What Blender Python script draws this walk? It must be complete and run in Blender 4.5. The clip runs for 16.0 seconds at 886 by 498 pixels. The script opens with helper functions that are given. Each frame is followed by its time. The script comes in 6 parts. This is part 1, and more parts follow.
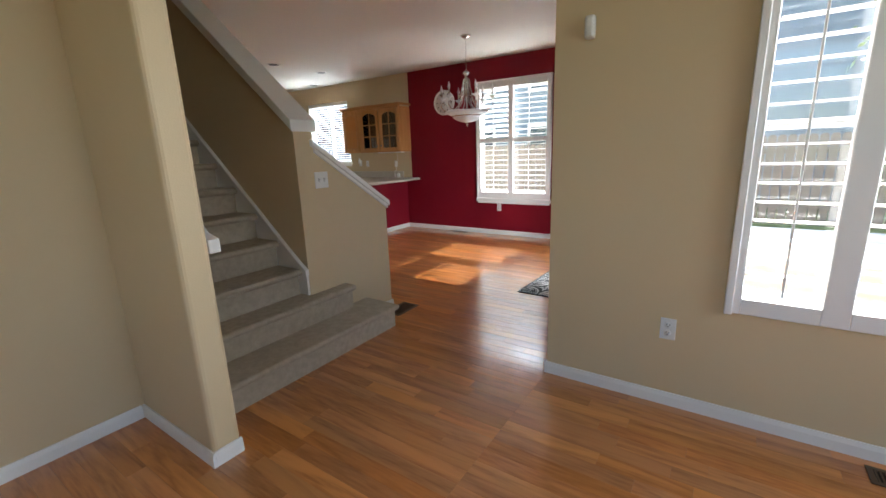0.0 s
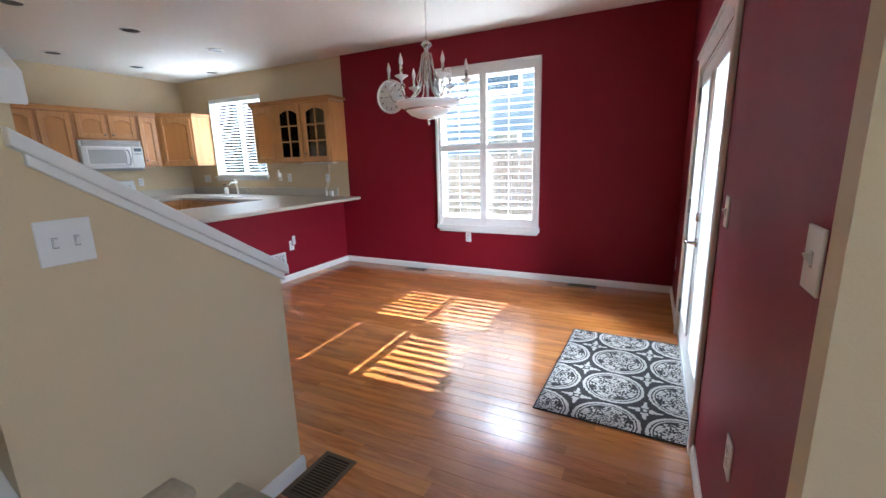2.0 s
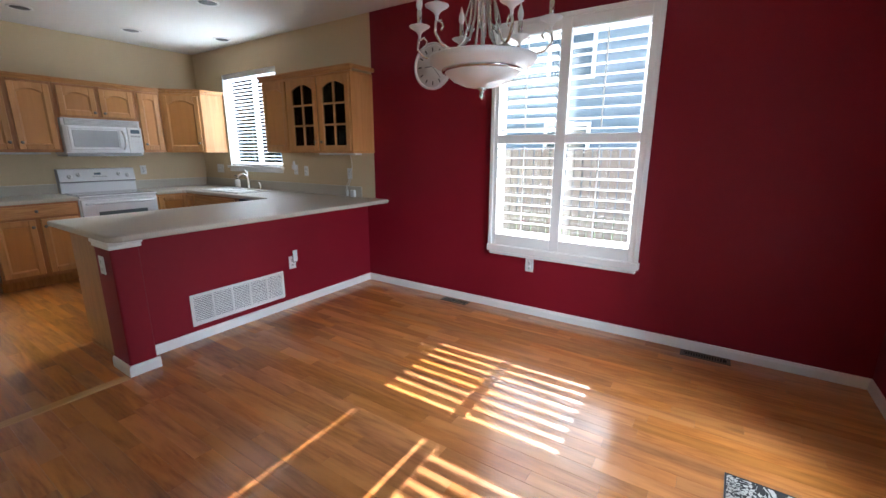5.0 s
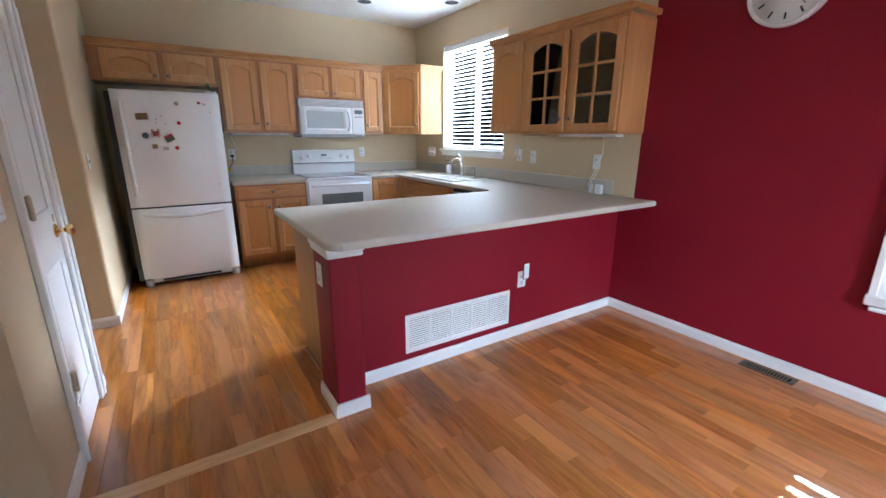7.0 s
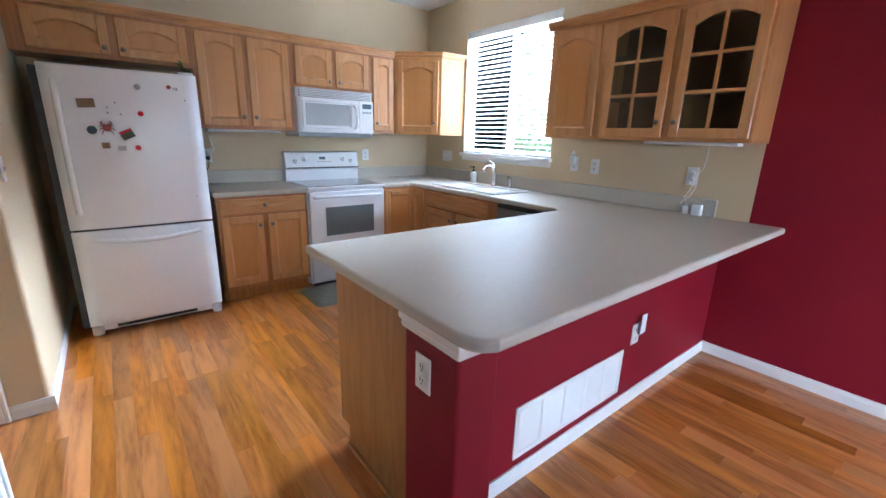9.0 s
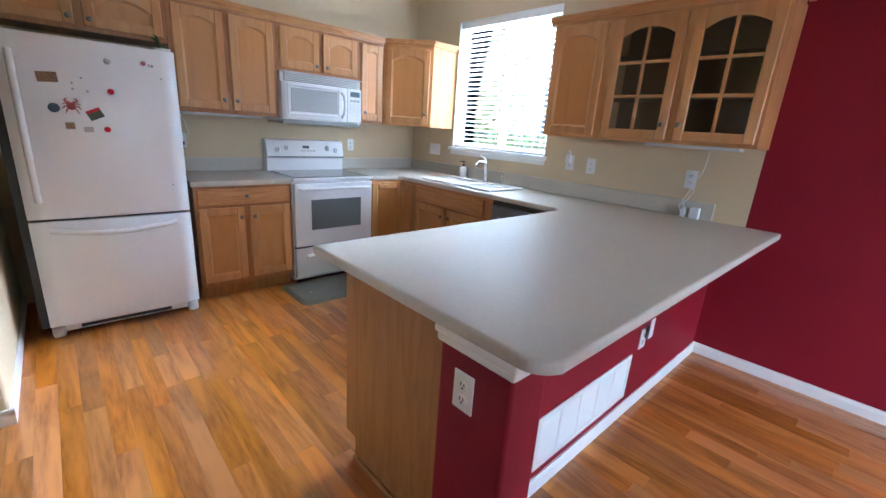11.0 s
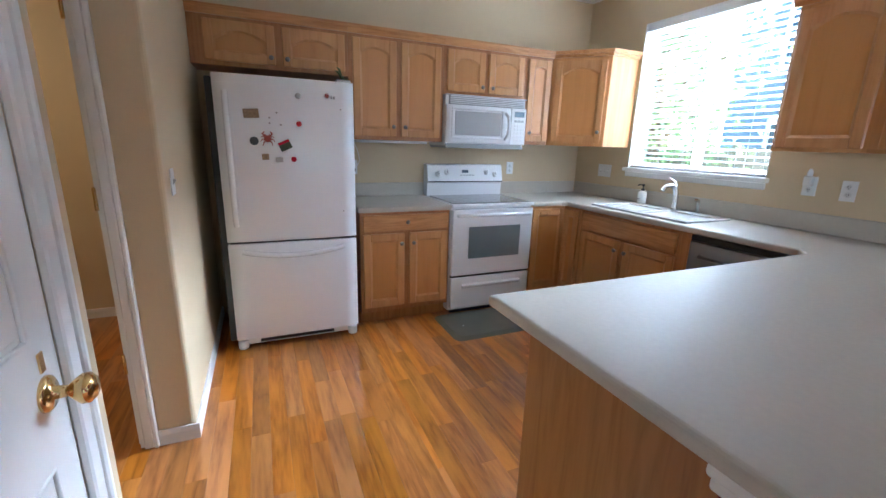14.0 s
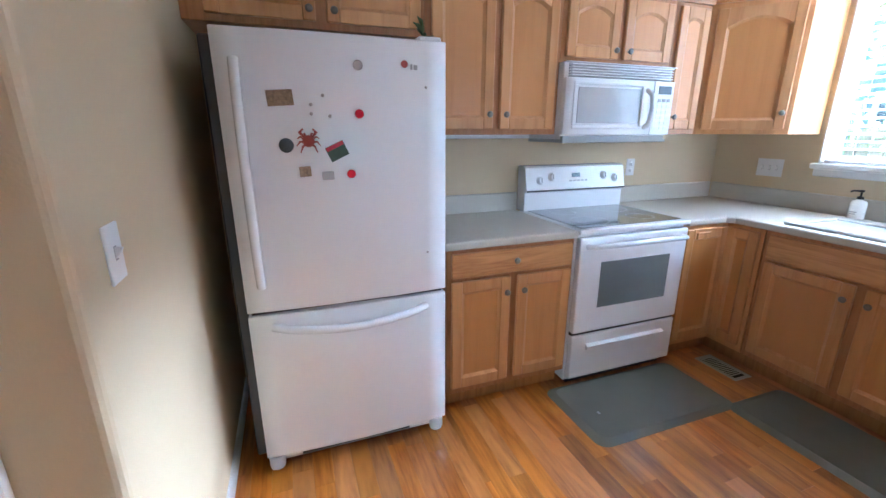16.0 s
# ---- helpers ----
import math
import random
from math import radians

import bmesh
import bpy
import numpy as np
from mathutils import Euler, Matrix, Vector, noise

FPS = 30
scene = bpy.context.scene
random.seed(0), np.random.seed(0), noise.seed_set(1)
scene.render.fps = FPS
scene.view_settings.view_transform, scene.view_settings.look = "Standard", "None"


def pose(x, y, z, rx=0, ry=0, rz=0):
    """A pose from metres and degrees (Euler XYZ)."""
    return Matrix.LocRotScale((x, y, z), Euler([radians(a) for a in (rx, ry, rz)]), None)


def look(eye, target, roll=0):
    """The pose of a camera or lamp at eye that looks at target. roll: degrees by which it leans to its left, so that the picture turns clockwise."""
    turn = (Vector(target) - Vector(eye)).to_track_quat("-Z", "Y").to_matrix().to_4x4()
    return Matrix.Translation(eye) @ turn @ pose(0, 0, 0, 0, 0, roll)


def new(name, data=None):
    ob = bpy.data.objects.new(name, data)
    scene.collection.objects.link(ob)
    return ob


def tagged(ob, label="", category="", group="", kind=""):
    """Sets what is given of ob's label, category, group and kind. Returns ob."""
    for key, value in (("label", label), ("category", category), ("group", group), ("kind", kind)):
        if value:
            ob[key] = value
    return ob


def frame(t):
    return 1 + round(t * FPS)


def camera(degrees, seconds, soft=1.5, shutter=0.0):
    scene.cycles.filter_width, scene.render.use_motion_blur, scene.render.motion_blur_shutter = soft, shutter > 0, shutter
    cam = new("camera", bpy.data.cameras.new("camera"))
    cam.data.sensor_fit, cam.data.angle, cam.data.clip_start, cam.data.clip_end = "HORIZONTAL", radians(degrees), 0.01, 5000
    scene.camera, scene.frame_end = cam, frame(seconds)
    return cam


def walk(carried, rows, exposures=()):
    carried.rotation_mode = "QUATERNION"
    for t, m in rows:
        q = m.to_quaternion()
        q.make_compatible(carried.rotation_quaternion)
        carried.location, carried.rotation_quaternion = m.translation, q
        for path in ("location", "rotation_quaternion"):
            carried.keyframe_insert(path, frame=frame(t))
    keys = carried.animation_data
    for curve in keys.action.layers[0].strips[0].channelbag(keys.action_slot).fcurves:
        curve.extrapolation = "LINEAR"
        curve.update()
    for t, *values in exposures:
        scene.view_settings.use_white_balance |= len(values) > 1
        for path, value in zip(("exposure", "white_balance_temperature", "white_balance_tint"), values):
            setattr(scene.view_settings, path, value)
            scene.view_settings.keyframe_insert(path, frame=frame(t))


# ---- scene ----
cam = camera(93.8, 16.0)
PATH = [
    (0, (0.108, 0.312, 1.363), (-0.99, 1.92, 0.904), -2.0),
    (0.5, (-0.165, 0.759, 1.362), (-1.153, 2.454, 0.973), -1.1),
    (1, (-0.493, 1.098, 1.36), (-1.496, 2.767, 0.903), -1.9),
    (1.5, (-0.735, 1.444, 1.345), (-1.575, 3.195, 0.866), -2.1),
    (2, (-0.961, 1.815, 1.371), (-1.838, 3.563, 0.95), -1.6),
    (2.5, (-1.183, 2.164, 1.366), (-1.994, 3.937, 0.924), -0.9),
    (3, (-1.353, 2.567, 1.375), (-2.204, 4.311, 0.892), -1.6),
    (3.2, (-1.434, 2.687, 1.379), (-2.291, 4.446, 0.968), -0.5),
    (5.3, (-1.704, 3.107, 1.394), (-2.891, 4.643, 0.912), 0.3),
    (5.5, (-1.815, 3.134, 1.382), (-3.115, 4.558, 0.852), 0.9),
    (6, (-2.151, 3.242, 1.352), (-3.591, 4.502, 0.769), 1.1),
    (6.5, (-2.492, 3.364, 1.336), (-4.067, 4.521, 0.91), 3.2),
    (7, (-2.799, 3.446, 1.362), (-4.42, 4.494, 0.837), 0.3),
    (7.5, (-3.106, 3.452, 1.367), (-4.687, 4.567, 0.859), 1.3),
    (8, (-3.374, 3.434, 1.366), (-4.976, 4.528, 0.879), 1.6),
    (8.5, (-3.666, 3.424, 1.372), (-5.265, 4.53, 0.902), -0.1),
    (9, (-3.87, 3.352, 1.376), (-5.377, 4.558, 0.851), 1.6),
    (9.2, (-3.942, 3.323, 1.377), (-5.379, 4.616, 0.866), 1.8),
    (11.3, (-4.089, 3.246, 1.381), (-5.49, 4.557, 0.819), 4.1),
    (11.5, (-4.089, 3.23, 1.373), (-5.514, 4.51, 0.799), 4.0),
    (12, (-4.109, 3.211, 1.365), (-5.592, 4.396, 0.735), 3.8),
    (12.5, (-4.118, 3.189, 1.371), (-5.731, 4.204, 0.763), 2.9),
    (13, (-4.146, 3.168, 1.383), (-5.849, 4.062, 0.836), 1.9),
    (13.5, (-4.248, 3.211, 1.378), (-5.978, 4.068, 0.858), 1.3),
    (14, (-4.493, 3.324, 1.371), (-6.268, 4.102, 0.879), 1.7),
    (14.5, (-4.755, 3.368, 1.353), (-6.556, 4.041, 0.803), 1.3),
    (15, (-5.075, 3.319, 1.389), (-6.889, 3.927, 0.806), 1.8),
    (15.5, (-5.416, 3.298, 1.365), (-7.228, 3.92, 0.789), 1.1),
    (16, (-5.699, 3.295, 1.403), (-7.504, 3.961, 0.856), 0.0),
]
walk(cam, [(t, look(eye, target, roll)) for t, eye, target, roll in PATH], exposures=[(0, 2.25, 6300, 10), (1.0, 2.6, 6200, 10), (2, 2.65, 5600, 10), (3, 2.3, 5450, 10), (5.5, 2.3, 5750, 10), (7, 2.9, 5300, 10), (8, 3.0, 5150, 10), (9, 3.05, 5100, 10), (12, 3.05, 5050, 10), (13.3, 2.95, 5000, 10), (14.5, 2.85, 5250, 10), (15.5, 3.1, 5050, 10), (16, 3.35, 4850, 10)])

# ---- world, sun, large lights ----
SUN_EL, SUN_AZ = radians(39.8), radians(-1.8)
world = bpy.data.worlds.new("sky")
scene.world = world
world.use_nodes = True
wn = world.node_tree.nodes
sky = wn.new("ShaderNodeTexSky")
sky.sky_type, sky.sun_disc = "NISHITA", False
sky.sun_elevation, sky.sun_rotation = SUN_EL, SUN_AZ
sky.air_density, sky.dust_density, sky.ozone_density = 1.0, 1.2, 1.0
wn["Background"].inputs["Strength"].default_value = 0.15
world.node_tree.links.new(sky.outputs["Color"], wn["Background"].inputs["Color"])


def lamp(name, kind, m, energy, colour=(1, 1, 1), size=None):
    data = bpy.data.lights.new(name, kind)
    data.energy, data.color = energy, colour
    if size:
        data.shape, data.size, data.size_y = "RECTANGLE", *size
    ob = new(name, data)
    ob.matrix_world = m
    return ob


to_sun = Vector((math.sin(SUN_AZ) * math.cos(SUN_EL), math.cos(SUN_AZ) * math.cos(SUN_EL), math.sin(SUN_EL)))
sun = lamp("sun", "SUN", look(to_sun * 30, (0, 0, 0)), 5.0, (1.0, 0.93, 0.82))
sun.data.angle = radians(0.5)
DAY = (0.86, 0.94, 1.0)
lamp("daylight_dining_window", "AREA", look((-2.65, 7.2, 3.5), (-2.65, 5.2, 1.0)), 85, DAY, (1.3, 1.7))
lamp("daylight_kitchen_window", "AREA", look((-7.95, 11.6, 4.75), (-6.75, 5.0, 1.3)), 1350, DAY, (1.8, 1.2))
lamp("daylight_patio_door", "AREA", look((1.4, 3.65, 1.95), (-4.5, 5.3, 1.0)), 88, DAY, (1.2, 1.6))
# warm fill added near the powder room ceiling; no fixture is known here
lamp("powder_room_fill", "AREA", look((-7.3, 1.35, 2.55), (-7.3, 1.36, 0.5)), 1.5, (1.0, 0.78, 0.48), (0.5, 0.14))
# two fill lamps added in the unseen part of the living room
lamp("fill_living_south", "AREA", look((0.8, -3.35, 1.9), (0.2, 2.0, 1.2)), 1.6, DAY, (2.6, 1.7))
lamp("fill_living_east", "AREA", look((3.35, 1.2, 1.9), (-2.0, 1.8, 1.1)), 6.5, DAY, (1.8, 1.7))


# ---- materials ----
def material(name, colour, rough=0.5, metal=0.0, colour2=None, scale=6.0, fine=0.0, fine_scale=180.0, coat=0.0, stretch=(1, 1, 1), bumpy=0.0, spec=0.5):
    """A principled material: two tones mixed by large noise, fine relief and slight roughness wear."""
    mat = bpy.data.materials.new(name)
    mat.use_nodes = True
    n, l = mat.node_tree.nodes, mat.node_tree.links
    b = n["Principled BSDF"]
    b.inputs["Base Color"].default_value = (*colour, 1)
    b.inputs["Roughness"].default_value, b.inputs["Metallic"].default_value = rough, metal
    b.inputs["Coat Weight"].default_value = coat
    b.inputs["Coat Roughness"].default_value = 0.12
    b.inputs["Specular IOR Level"].default_value = spec
    tc, mp = n.new("ShaderNodeNewGeometry"), n.new("ShaderNodeMapping")
    mp.inputs["Scale"].default_value = stretch
    l.new(tc.outputs["Position"], mp.inputs["Vector"])
    if colour2:
        big = n.new("ShaderNodeTexNoise")
        big.inputs["Scale"].default_value, big.inputs["Detail"].default_value = scale, 5
        l.new(mp.outputs[0], big.inputs["Vector"])
        mix = n.new("ShaderNodeMix")
        mix.data_type = "RGBA"
        mix.inputs[6].default_value, mix.inputs[7].default_value = (*colour, 1), (*colour2, 1)
        l.new(big.outputs["Fac"], mix.inputs[0])
        l.new(mix.outputs[2], b.inputs["Base Color"])
        rr = n.new("ShaderNodeMapRange")
        rr.inputs[3].default_value, rr.inputs[4].default_value = rough * 0.82, min(1, rough * 1.18)
        l.new(big.outputs["Fac"], rr.inputs[0])
        l.new(rr.outputs[0], b.inputs["Roughness"])
    if fine:
        f = n.new("ShaderNodeTexNoise")
        f.inputs["Scale"].default_value, f.inputs["Detail"].default_value = fine_scale, 3
        l.new(mp.outputs[0], f.inputs["Vector"])
        bump = n.new("ShaderNodeBump")
        bump.inputs["Strength"].default_value, bump.inputs["Distance"].default_value = fine, 0.004
        l.new(f.outputs["Fac"], bump.inputs["Height"])
        l.new(bump.outputs[0], b.inputs["Normal"])
    return mat


def wood(name, light, dark, along, rough=0.4, coat=0.0, scale=1.0, vary=0.0, rings=9.0, across=16):
    """Oak: long grain along one axis, cathedral figure, pores; each board its own tone."""
    mat = bpy.data.materials.new(name)
    mat.use_nodes = True
    n, l = mat.node_tree.nodes, mat.node_tree.links
    b = n["Principled BSDF"]
    b.inputs["Roughness"].default_value, b.inputs["Coat Weight"].default_value = rough, coat
    b.inputs["Coat Roughness"].default_value = 0.14
    geo, info = n.new("ShaderNodeNewGeometry"), n.new("ShaderNodeObjectInfo")
    add = n.new("ShaderNodeMath")
    add.operation = "ADD"
    l.new(info.outputs["Random"], add.inputs[0])
    l.new(geo.outputs["Random Per Island"], add.inputs[1])
    fr = n.new("ShaderNodeMath")
    fr.operation = "FRACT"
    l.new(add.outputs[0], fr.inputs[0])
    off = n.new("ShaderNodeMath")
    off.operation = "MULTIPLY"
    off.inputs[1].default_value = 37.0
    l.new(fr.outputs[0], off.inputs[0])
    src = geo.outputs["Position"]
    va = n.new("ShaderNodeVectorMath")
    va.operation = "ADD"
    l.new(src, va.inputs[0])
    l.new(off.outputs[0], va.inputs[1])
    s, e = across, 1.2
    st = {"x": (e, s, s), "y": (s, e, s), "z": (s, s, e)}[along]
    mp = n.new("ShaderNodeMapping")
    mp.inputs["Scale"].default_value = [s * scale for s in st]
    l.new(va.outputs[0], mp.inputs["Vector"])
    fig = n.new("ShaderNodeTexNoise")
    fig.inputs["Scale"].default_value, fig.inputs["Detail"].default_value, fig.inputs["Distortion"].default_value = 1.0, 4, 0.6
    l.new(mp.outputs[0], fig.inputs["Vector"])
    ring = n.new("ShaderNodeMath")
    ring.operation = "MULTIPLY"
    ring.inputs[1].default_value = rings
    l.new(fig.outputs["Fac"], ring.inputs[0])
    pp = n.new("ShaderNodeMath")
    pp.operation = "PINGPONG"
    pp.inputs[1].default_value = 1.0
    l.new(ring.outputs[0], pp.inputs[0])
    pore = n.new("ShaderNodeTexNoise")
    pore.inputs["Scale"].default_value, pore.inputs["Detail"].default_value = 9.0, 3
    l.new(mp.outputs[0], pore.inputs["Vector"])
    mul = n.new("ShaderNodeMath")
    mul.operation = "MULTIPLY"
    l.new(pp.outputs[0], mul.inputs[0])
    l.new(pore.outputs["Fac"], mul.inputs[1])
    ramp = n.new("ShaderNodeValToRGB")
    ramp.color_ramp.elements[0].position, ramp.color_ramp.elements[1].position = 0.05, 0.62
    ramp.color_ramp.elements[0].color, ramp.color_ramp.elements[1].color = (*light, 1), (*dark, 1)
    l.new(mul.outputs[0], ramp.inputs[0])
    hsv = n.new("ShaderNodeHueSaturation")
    mr, mh = n.new("ShaderNodeMapRange"), n.new("ShaderNodeMapRange")
    mr.inputs[3].default_value, mr.inputs[4].default_value = 1 - vary, 1 + vary * 0.75
    l.new(fr.outputs[0], mr.inputs[0])
    l.new(mr.outputs[0], hsv.inputs["Value"])
    wn2 = n.new("ShaderNodeTexWhiteNoise")
    wn2.noise_dimensions = "1D"
    l.new(fr.outputs[0], wn2.inputs["W"])
    mh.inputs[3].default_value, mh.inputs[4].default_value = 0.5 - vary * 0.014, 0.5 + vary * 0.012
    l.new(wn2.outputs["Value"], mh.inputs[0])
    l.new(mh.outputs[0], hsv.inputs["Hue"])
    ws, ms = n.new("ShaderNodeTexWhiteNoise"), n.new("ShaderNodeMapRange")
    ws.noise_dimensions = "1D"
    l.new(off.outputs[0], ws.inputs["W"])
    ms.inputs[3].default_value, ms.inputs[4].default_value = 1 - vary * 0.2, 1 + vary * 0.25
    l.new(ws.outputs["Value"], ms.inputs[0])
    l.new(ms.outputs[0], hsv.inputs["Saturation"])
    l.new(ramp.outputs[0], hsv.inputs["Color"])
    l.new(hsv.outputs[0], b.inputs["Base Color"])
    bump = n.new("ShaderNodeBump")
    bump.inputs["Strength"].default_value, bump.inputs["Distance"].default_value = 0.12, 0.001
    l.new(mul.outputs[0], bump.inputs["Height"])
    l.new(bump.outputs[0], b.inputs["Normal"])
    return mat


TAN = material("tan_wall_paint", (0.64, 0.51, 0.32), 0.6, colour2=(0.595, 0.47, 0.29), scale=1.3, fine=0.16, fine_scale=170)
RED = material("red_wall_paint", (0.215, 0.0055, 0.017), 0.55, colour2=(0.195, 0.005, 0.015), scale=1.6, fine=0.3, fine_scale=140, spec=0.25)
CEIL = material("ceiling_paint", (0.78, 0.76, 0.71), 0.8, colour2=(0.74, 0.72, 0.67), scale=1.0, fine=0.5, fine_scale=90)
TRIM = material("white_trim_paint", (0.80, 0.79, 0.76), 0.32, colour2=(0.76, 0.75, 0.72), scale=4, fine=0.04)
SHUT = material("white_shutter_paint", (0.82, 0.82, 0.81), 0.35, colour2=(0.78, 0.78, 0.77), scale=5)
SLAB = material("floor_underlay", (0.10, 0.045, 0.015), 0.8, colour2=(0.08, 0.035, 0.012))
OAKFLOOR = wood("oak_floorboards", (0.57, 0.218, 0.041), (0.30, 0.096, 0.016), "x", 0.33, 0.6, 0.8, vary=0.23, rings=6.5, across=10)
# paler, less saturated board tone for the dining and living rooms
OAKFLOORD = wood("paler_oak_floorboards", (0.62, 0.26, 0.08), (0.37, 0.132, 0.034), "x", 0.30, 0.9, 0.8, vary=0.21, rings=6.5, across=10)
OAKFLOORY = wood("oak_threshold_board", (0.74, 0.47, 0.24), (0.62, 0.35, 0.16), "y", 0.26, 0.35, 0.8, vary=0.1)
OAK = wood("oak_cabinet", (0.60, 0.30, 0.110), (0.51, 0.235, 0.078), "z", 0.42, 0.15, 0.9, vary=0.07, rings=5.0)
OAKFIELD = wood("oak_door_field", (0.575, 0.262, 0.078), (0.50, 0.21, 0.056), "z", 0.42, 0.15, 0.7, vary=0.06, rings=4.0)
# darker than OAK so that the gaps between doors read dark
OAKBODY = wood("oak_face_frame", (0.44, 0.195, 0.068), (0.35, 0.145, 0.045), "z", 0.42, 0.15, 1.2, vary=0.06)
OAKX = wood("oak_cabinet_rail", (0.58, 0.285, 0.10), (0.42, 0.18, 0.055), "x", 0.42, 0.15, 1.2, vary=0.05)
OAKY = wood("oak_cabinet_rail_side", (0.58, 0.285, 0.10), (0.42, 0.18, 0.055), "y", 0.42, 0.15, 1.2, vary=0.05)
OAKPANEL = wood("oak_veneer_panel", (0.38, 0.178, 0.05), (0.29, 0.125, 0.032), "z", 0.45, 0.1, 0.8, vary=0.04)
LAMINATE = material("beige_laminate", (0.54, 0.495, 0.415), 0.5, colour2=(0.49, 0.45, 0.385), scale=60, fine=0.03, fine_scale=300, spec=0.35)
APPL = material("white_appliance_enamel", (0.82, 0.82, 0.83), 0.24, colour2=(0.80, 0.80, 0.81), scale=2, fine=0.01, fine_scale=60, coat=0.4)
APPL2 = material("white_plastic", (0.78, 0.78, 0.77), 0.35, colour2=(0.75, 0.75, 0.74), scale=9)
GREYP = material("grey_plastic", (0.33, 0.34, 0.34), 0.4, colour2=(0.30, 0.31, 0.31))
SEAM = material("black_gasket", (0.015, 0.015, 0.016), 0.5)
BLACKG = material("black_ceramic_glass", (0.018, 0.018, 0.02), 0.06, coat=0.5)
OVENG = material("oven_window_glass", (0.17, 0.195, 0.195), 0.08, coat=0.5)
MWG = material("microwave_window", (0.42, 0.43, 0.44), 0.14, coat=0.3)
STEEL = material("stainless_steel", (0.25, 0.26, 0.27), 0.34, 0.9, colour2=(0.22, 0.23, 0.24), scale=3, stretch=(1, 1, 40))
CHROME = material("brushed_nickel", (0.62, 0.61, 0.59), 0.22, 1.0)
HINGE = material("dulled_brass_hinge", (0.55, 0.47, 0.33), 0.38, 0.85, colour2=(0.42, 0.34, 0.23), scale=70)
KNOB = material("aged_nickel_knob", (0.30, 0.27, 0.23), 0.35, 0.95, colour2=(0.2, 0.18, 0.15), scale=80)
BRASS = material("polished_brass", (0.80, 0.56, 0.24), 0.14, 1.0, colour2=(0.7, 0.47, 0.2), scale=30)
CARPET = material("beige_carpet", (0.60, 0.51, 0.39), 1.0, colour2=(0.36, 0.30, 0.225), scale=24, fine=1.0, fine_scale=420, spec=0.1)
MATG = material("green_grey_foam_mat", (0.135, 0.132, 0.10), 0.6, colour2=(0.12, 0.117, 0.088), scale=8, fine=0.25, fine_scale=260)
PORC = material("white_porcelain", (0.82, 0.81, 0.78), 0.12, coat=0.5)
ACRYL = material("white_sink_composite", (0.80, 0.79, 0.76), 0.25)
FROST = material("frosted_glass_bowl", (0.80, 0.81, 0.82), 0.3, colour2=(0.7, 0.71, 0.72), scale=14)
VENTB = material("brown_metal_register", (0.13, 0.095, 0.06), 0.45, 0.5, colour2=(0.1, 0.07, 0.045))
DARKV = material("register_well_shade", (0.012, 0.010, 0.008), 0.9)
CABIN = material("cabinet_brown_interior", (0.26, 0.17, 0.10), 0.7, colour2=(0.21, 0.135, 0.075))
REDM = material("red_magnet", (0.5, 0.01, 0.03), 0.25)
CRAB = material("crab_magnet_red", (0.36, 0.06, 0.04), 0.4, colour2=(0.25, 0.04, 0.03), scale=60)
BLUEM = material("dark_blue_magnet", (0.02, 0.035, 0.06), 0.35, colour2=(0.05, 0.08, 0.1), scale=120)
PHOTO = material("brown_picture_magnet", (0.05, 0.03, 0.015), 0.55, colour2=(0.45, 0.30, 0.16), scale=110)
DKPIC = material("dark_picture_magnet", (0.02, 0.03, 0.02), 0.6, colour2=(0.08, 0.1, 0.05), scale=70)
SILVER = material("silver_magnet", (0.42, 0.40, 0.38), 0.45, 0.8)
YELLOW = material("yellow_tag", (0.8, 0.6, 0.02), 0.5)
LEAFM = material("dark_green_leaf", (0.05, 0.08, 0.02), 0.5, colour2=(0.09, 0.12, 0.03), scale=40)
TISSUE = material("white_paper_roll", (0.8, 0.79, 0.76), 0.9, colour2=(0.74, 0.73, 0.7), scale=40)
INK = material("dark_print", (0.03, 0.03, 0.032), 0.5)
GREYINK = material("grey_print", (0.35, 0.35, 0.35), 0.5)
BLUELCD = material("grey_blue_display", (0.12, 0.16, 0.2), 0.2)
CLOCKF = material("clock_face_white", (0.78, 0.78, 0.76), 0.4, colour2=(0.72, 0.72, 0.7), scale=3)
CONC = material("pale_concrete", (0.42, 0.41, 0.39), 0.9, colour2=(0.36, 0.35, 0.33), scale=2.5, fine=0.3)
GRASS = material("lawn", (0.07, 0.11, 0.03), 0.95, colour2=(0.12, 0.15, 0.05), scale=3, fine=0.8, fine_scale=60)
SIDING = material("blue_grey_siding", (0.20, 0.25, 0.31), 0.7, colour2=(0.17, 0.22, 0.275), scale=2)
FENCEM = material("weathered_cedar_fence", (0.22, 0.20, 0.175), 0.85, colour2=(0.16, 0.145, 0.125), scale=5, stretch=(8, 8, 1), fine=0.3)
ROOFM = material("dark_shingle_roof", (0.07, 0.065, 0.06), 0.95, colour2=(0.10, 0.09, 0.08), scale=20, fine=0.6)
WINDK = material("far_window_glass", (0.05, 0.07, 0.09), 0.08)
BARK = material("tree_bark", (0.10, 0.07, 0.045), 0.95, colour2=(0.07, 0.05, 0.03), scale=12, fine=0.8)


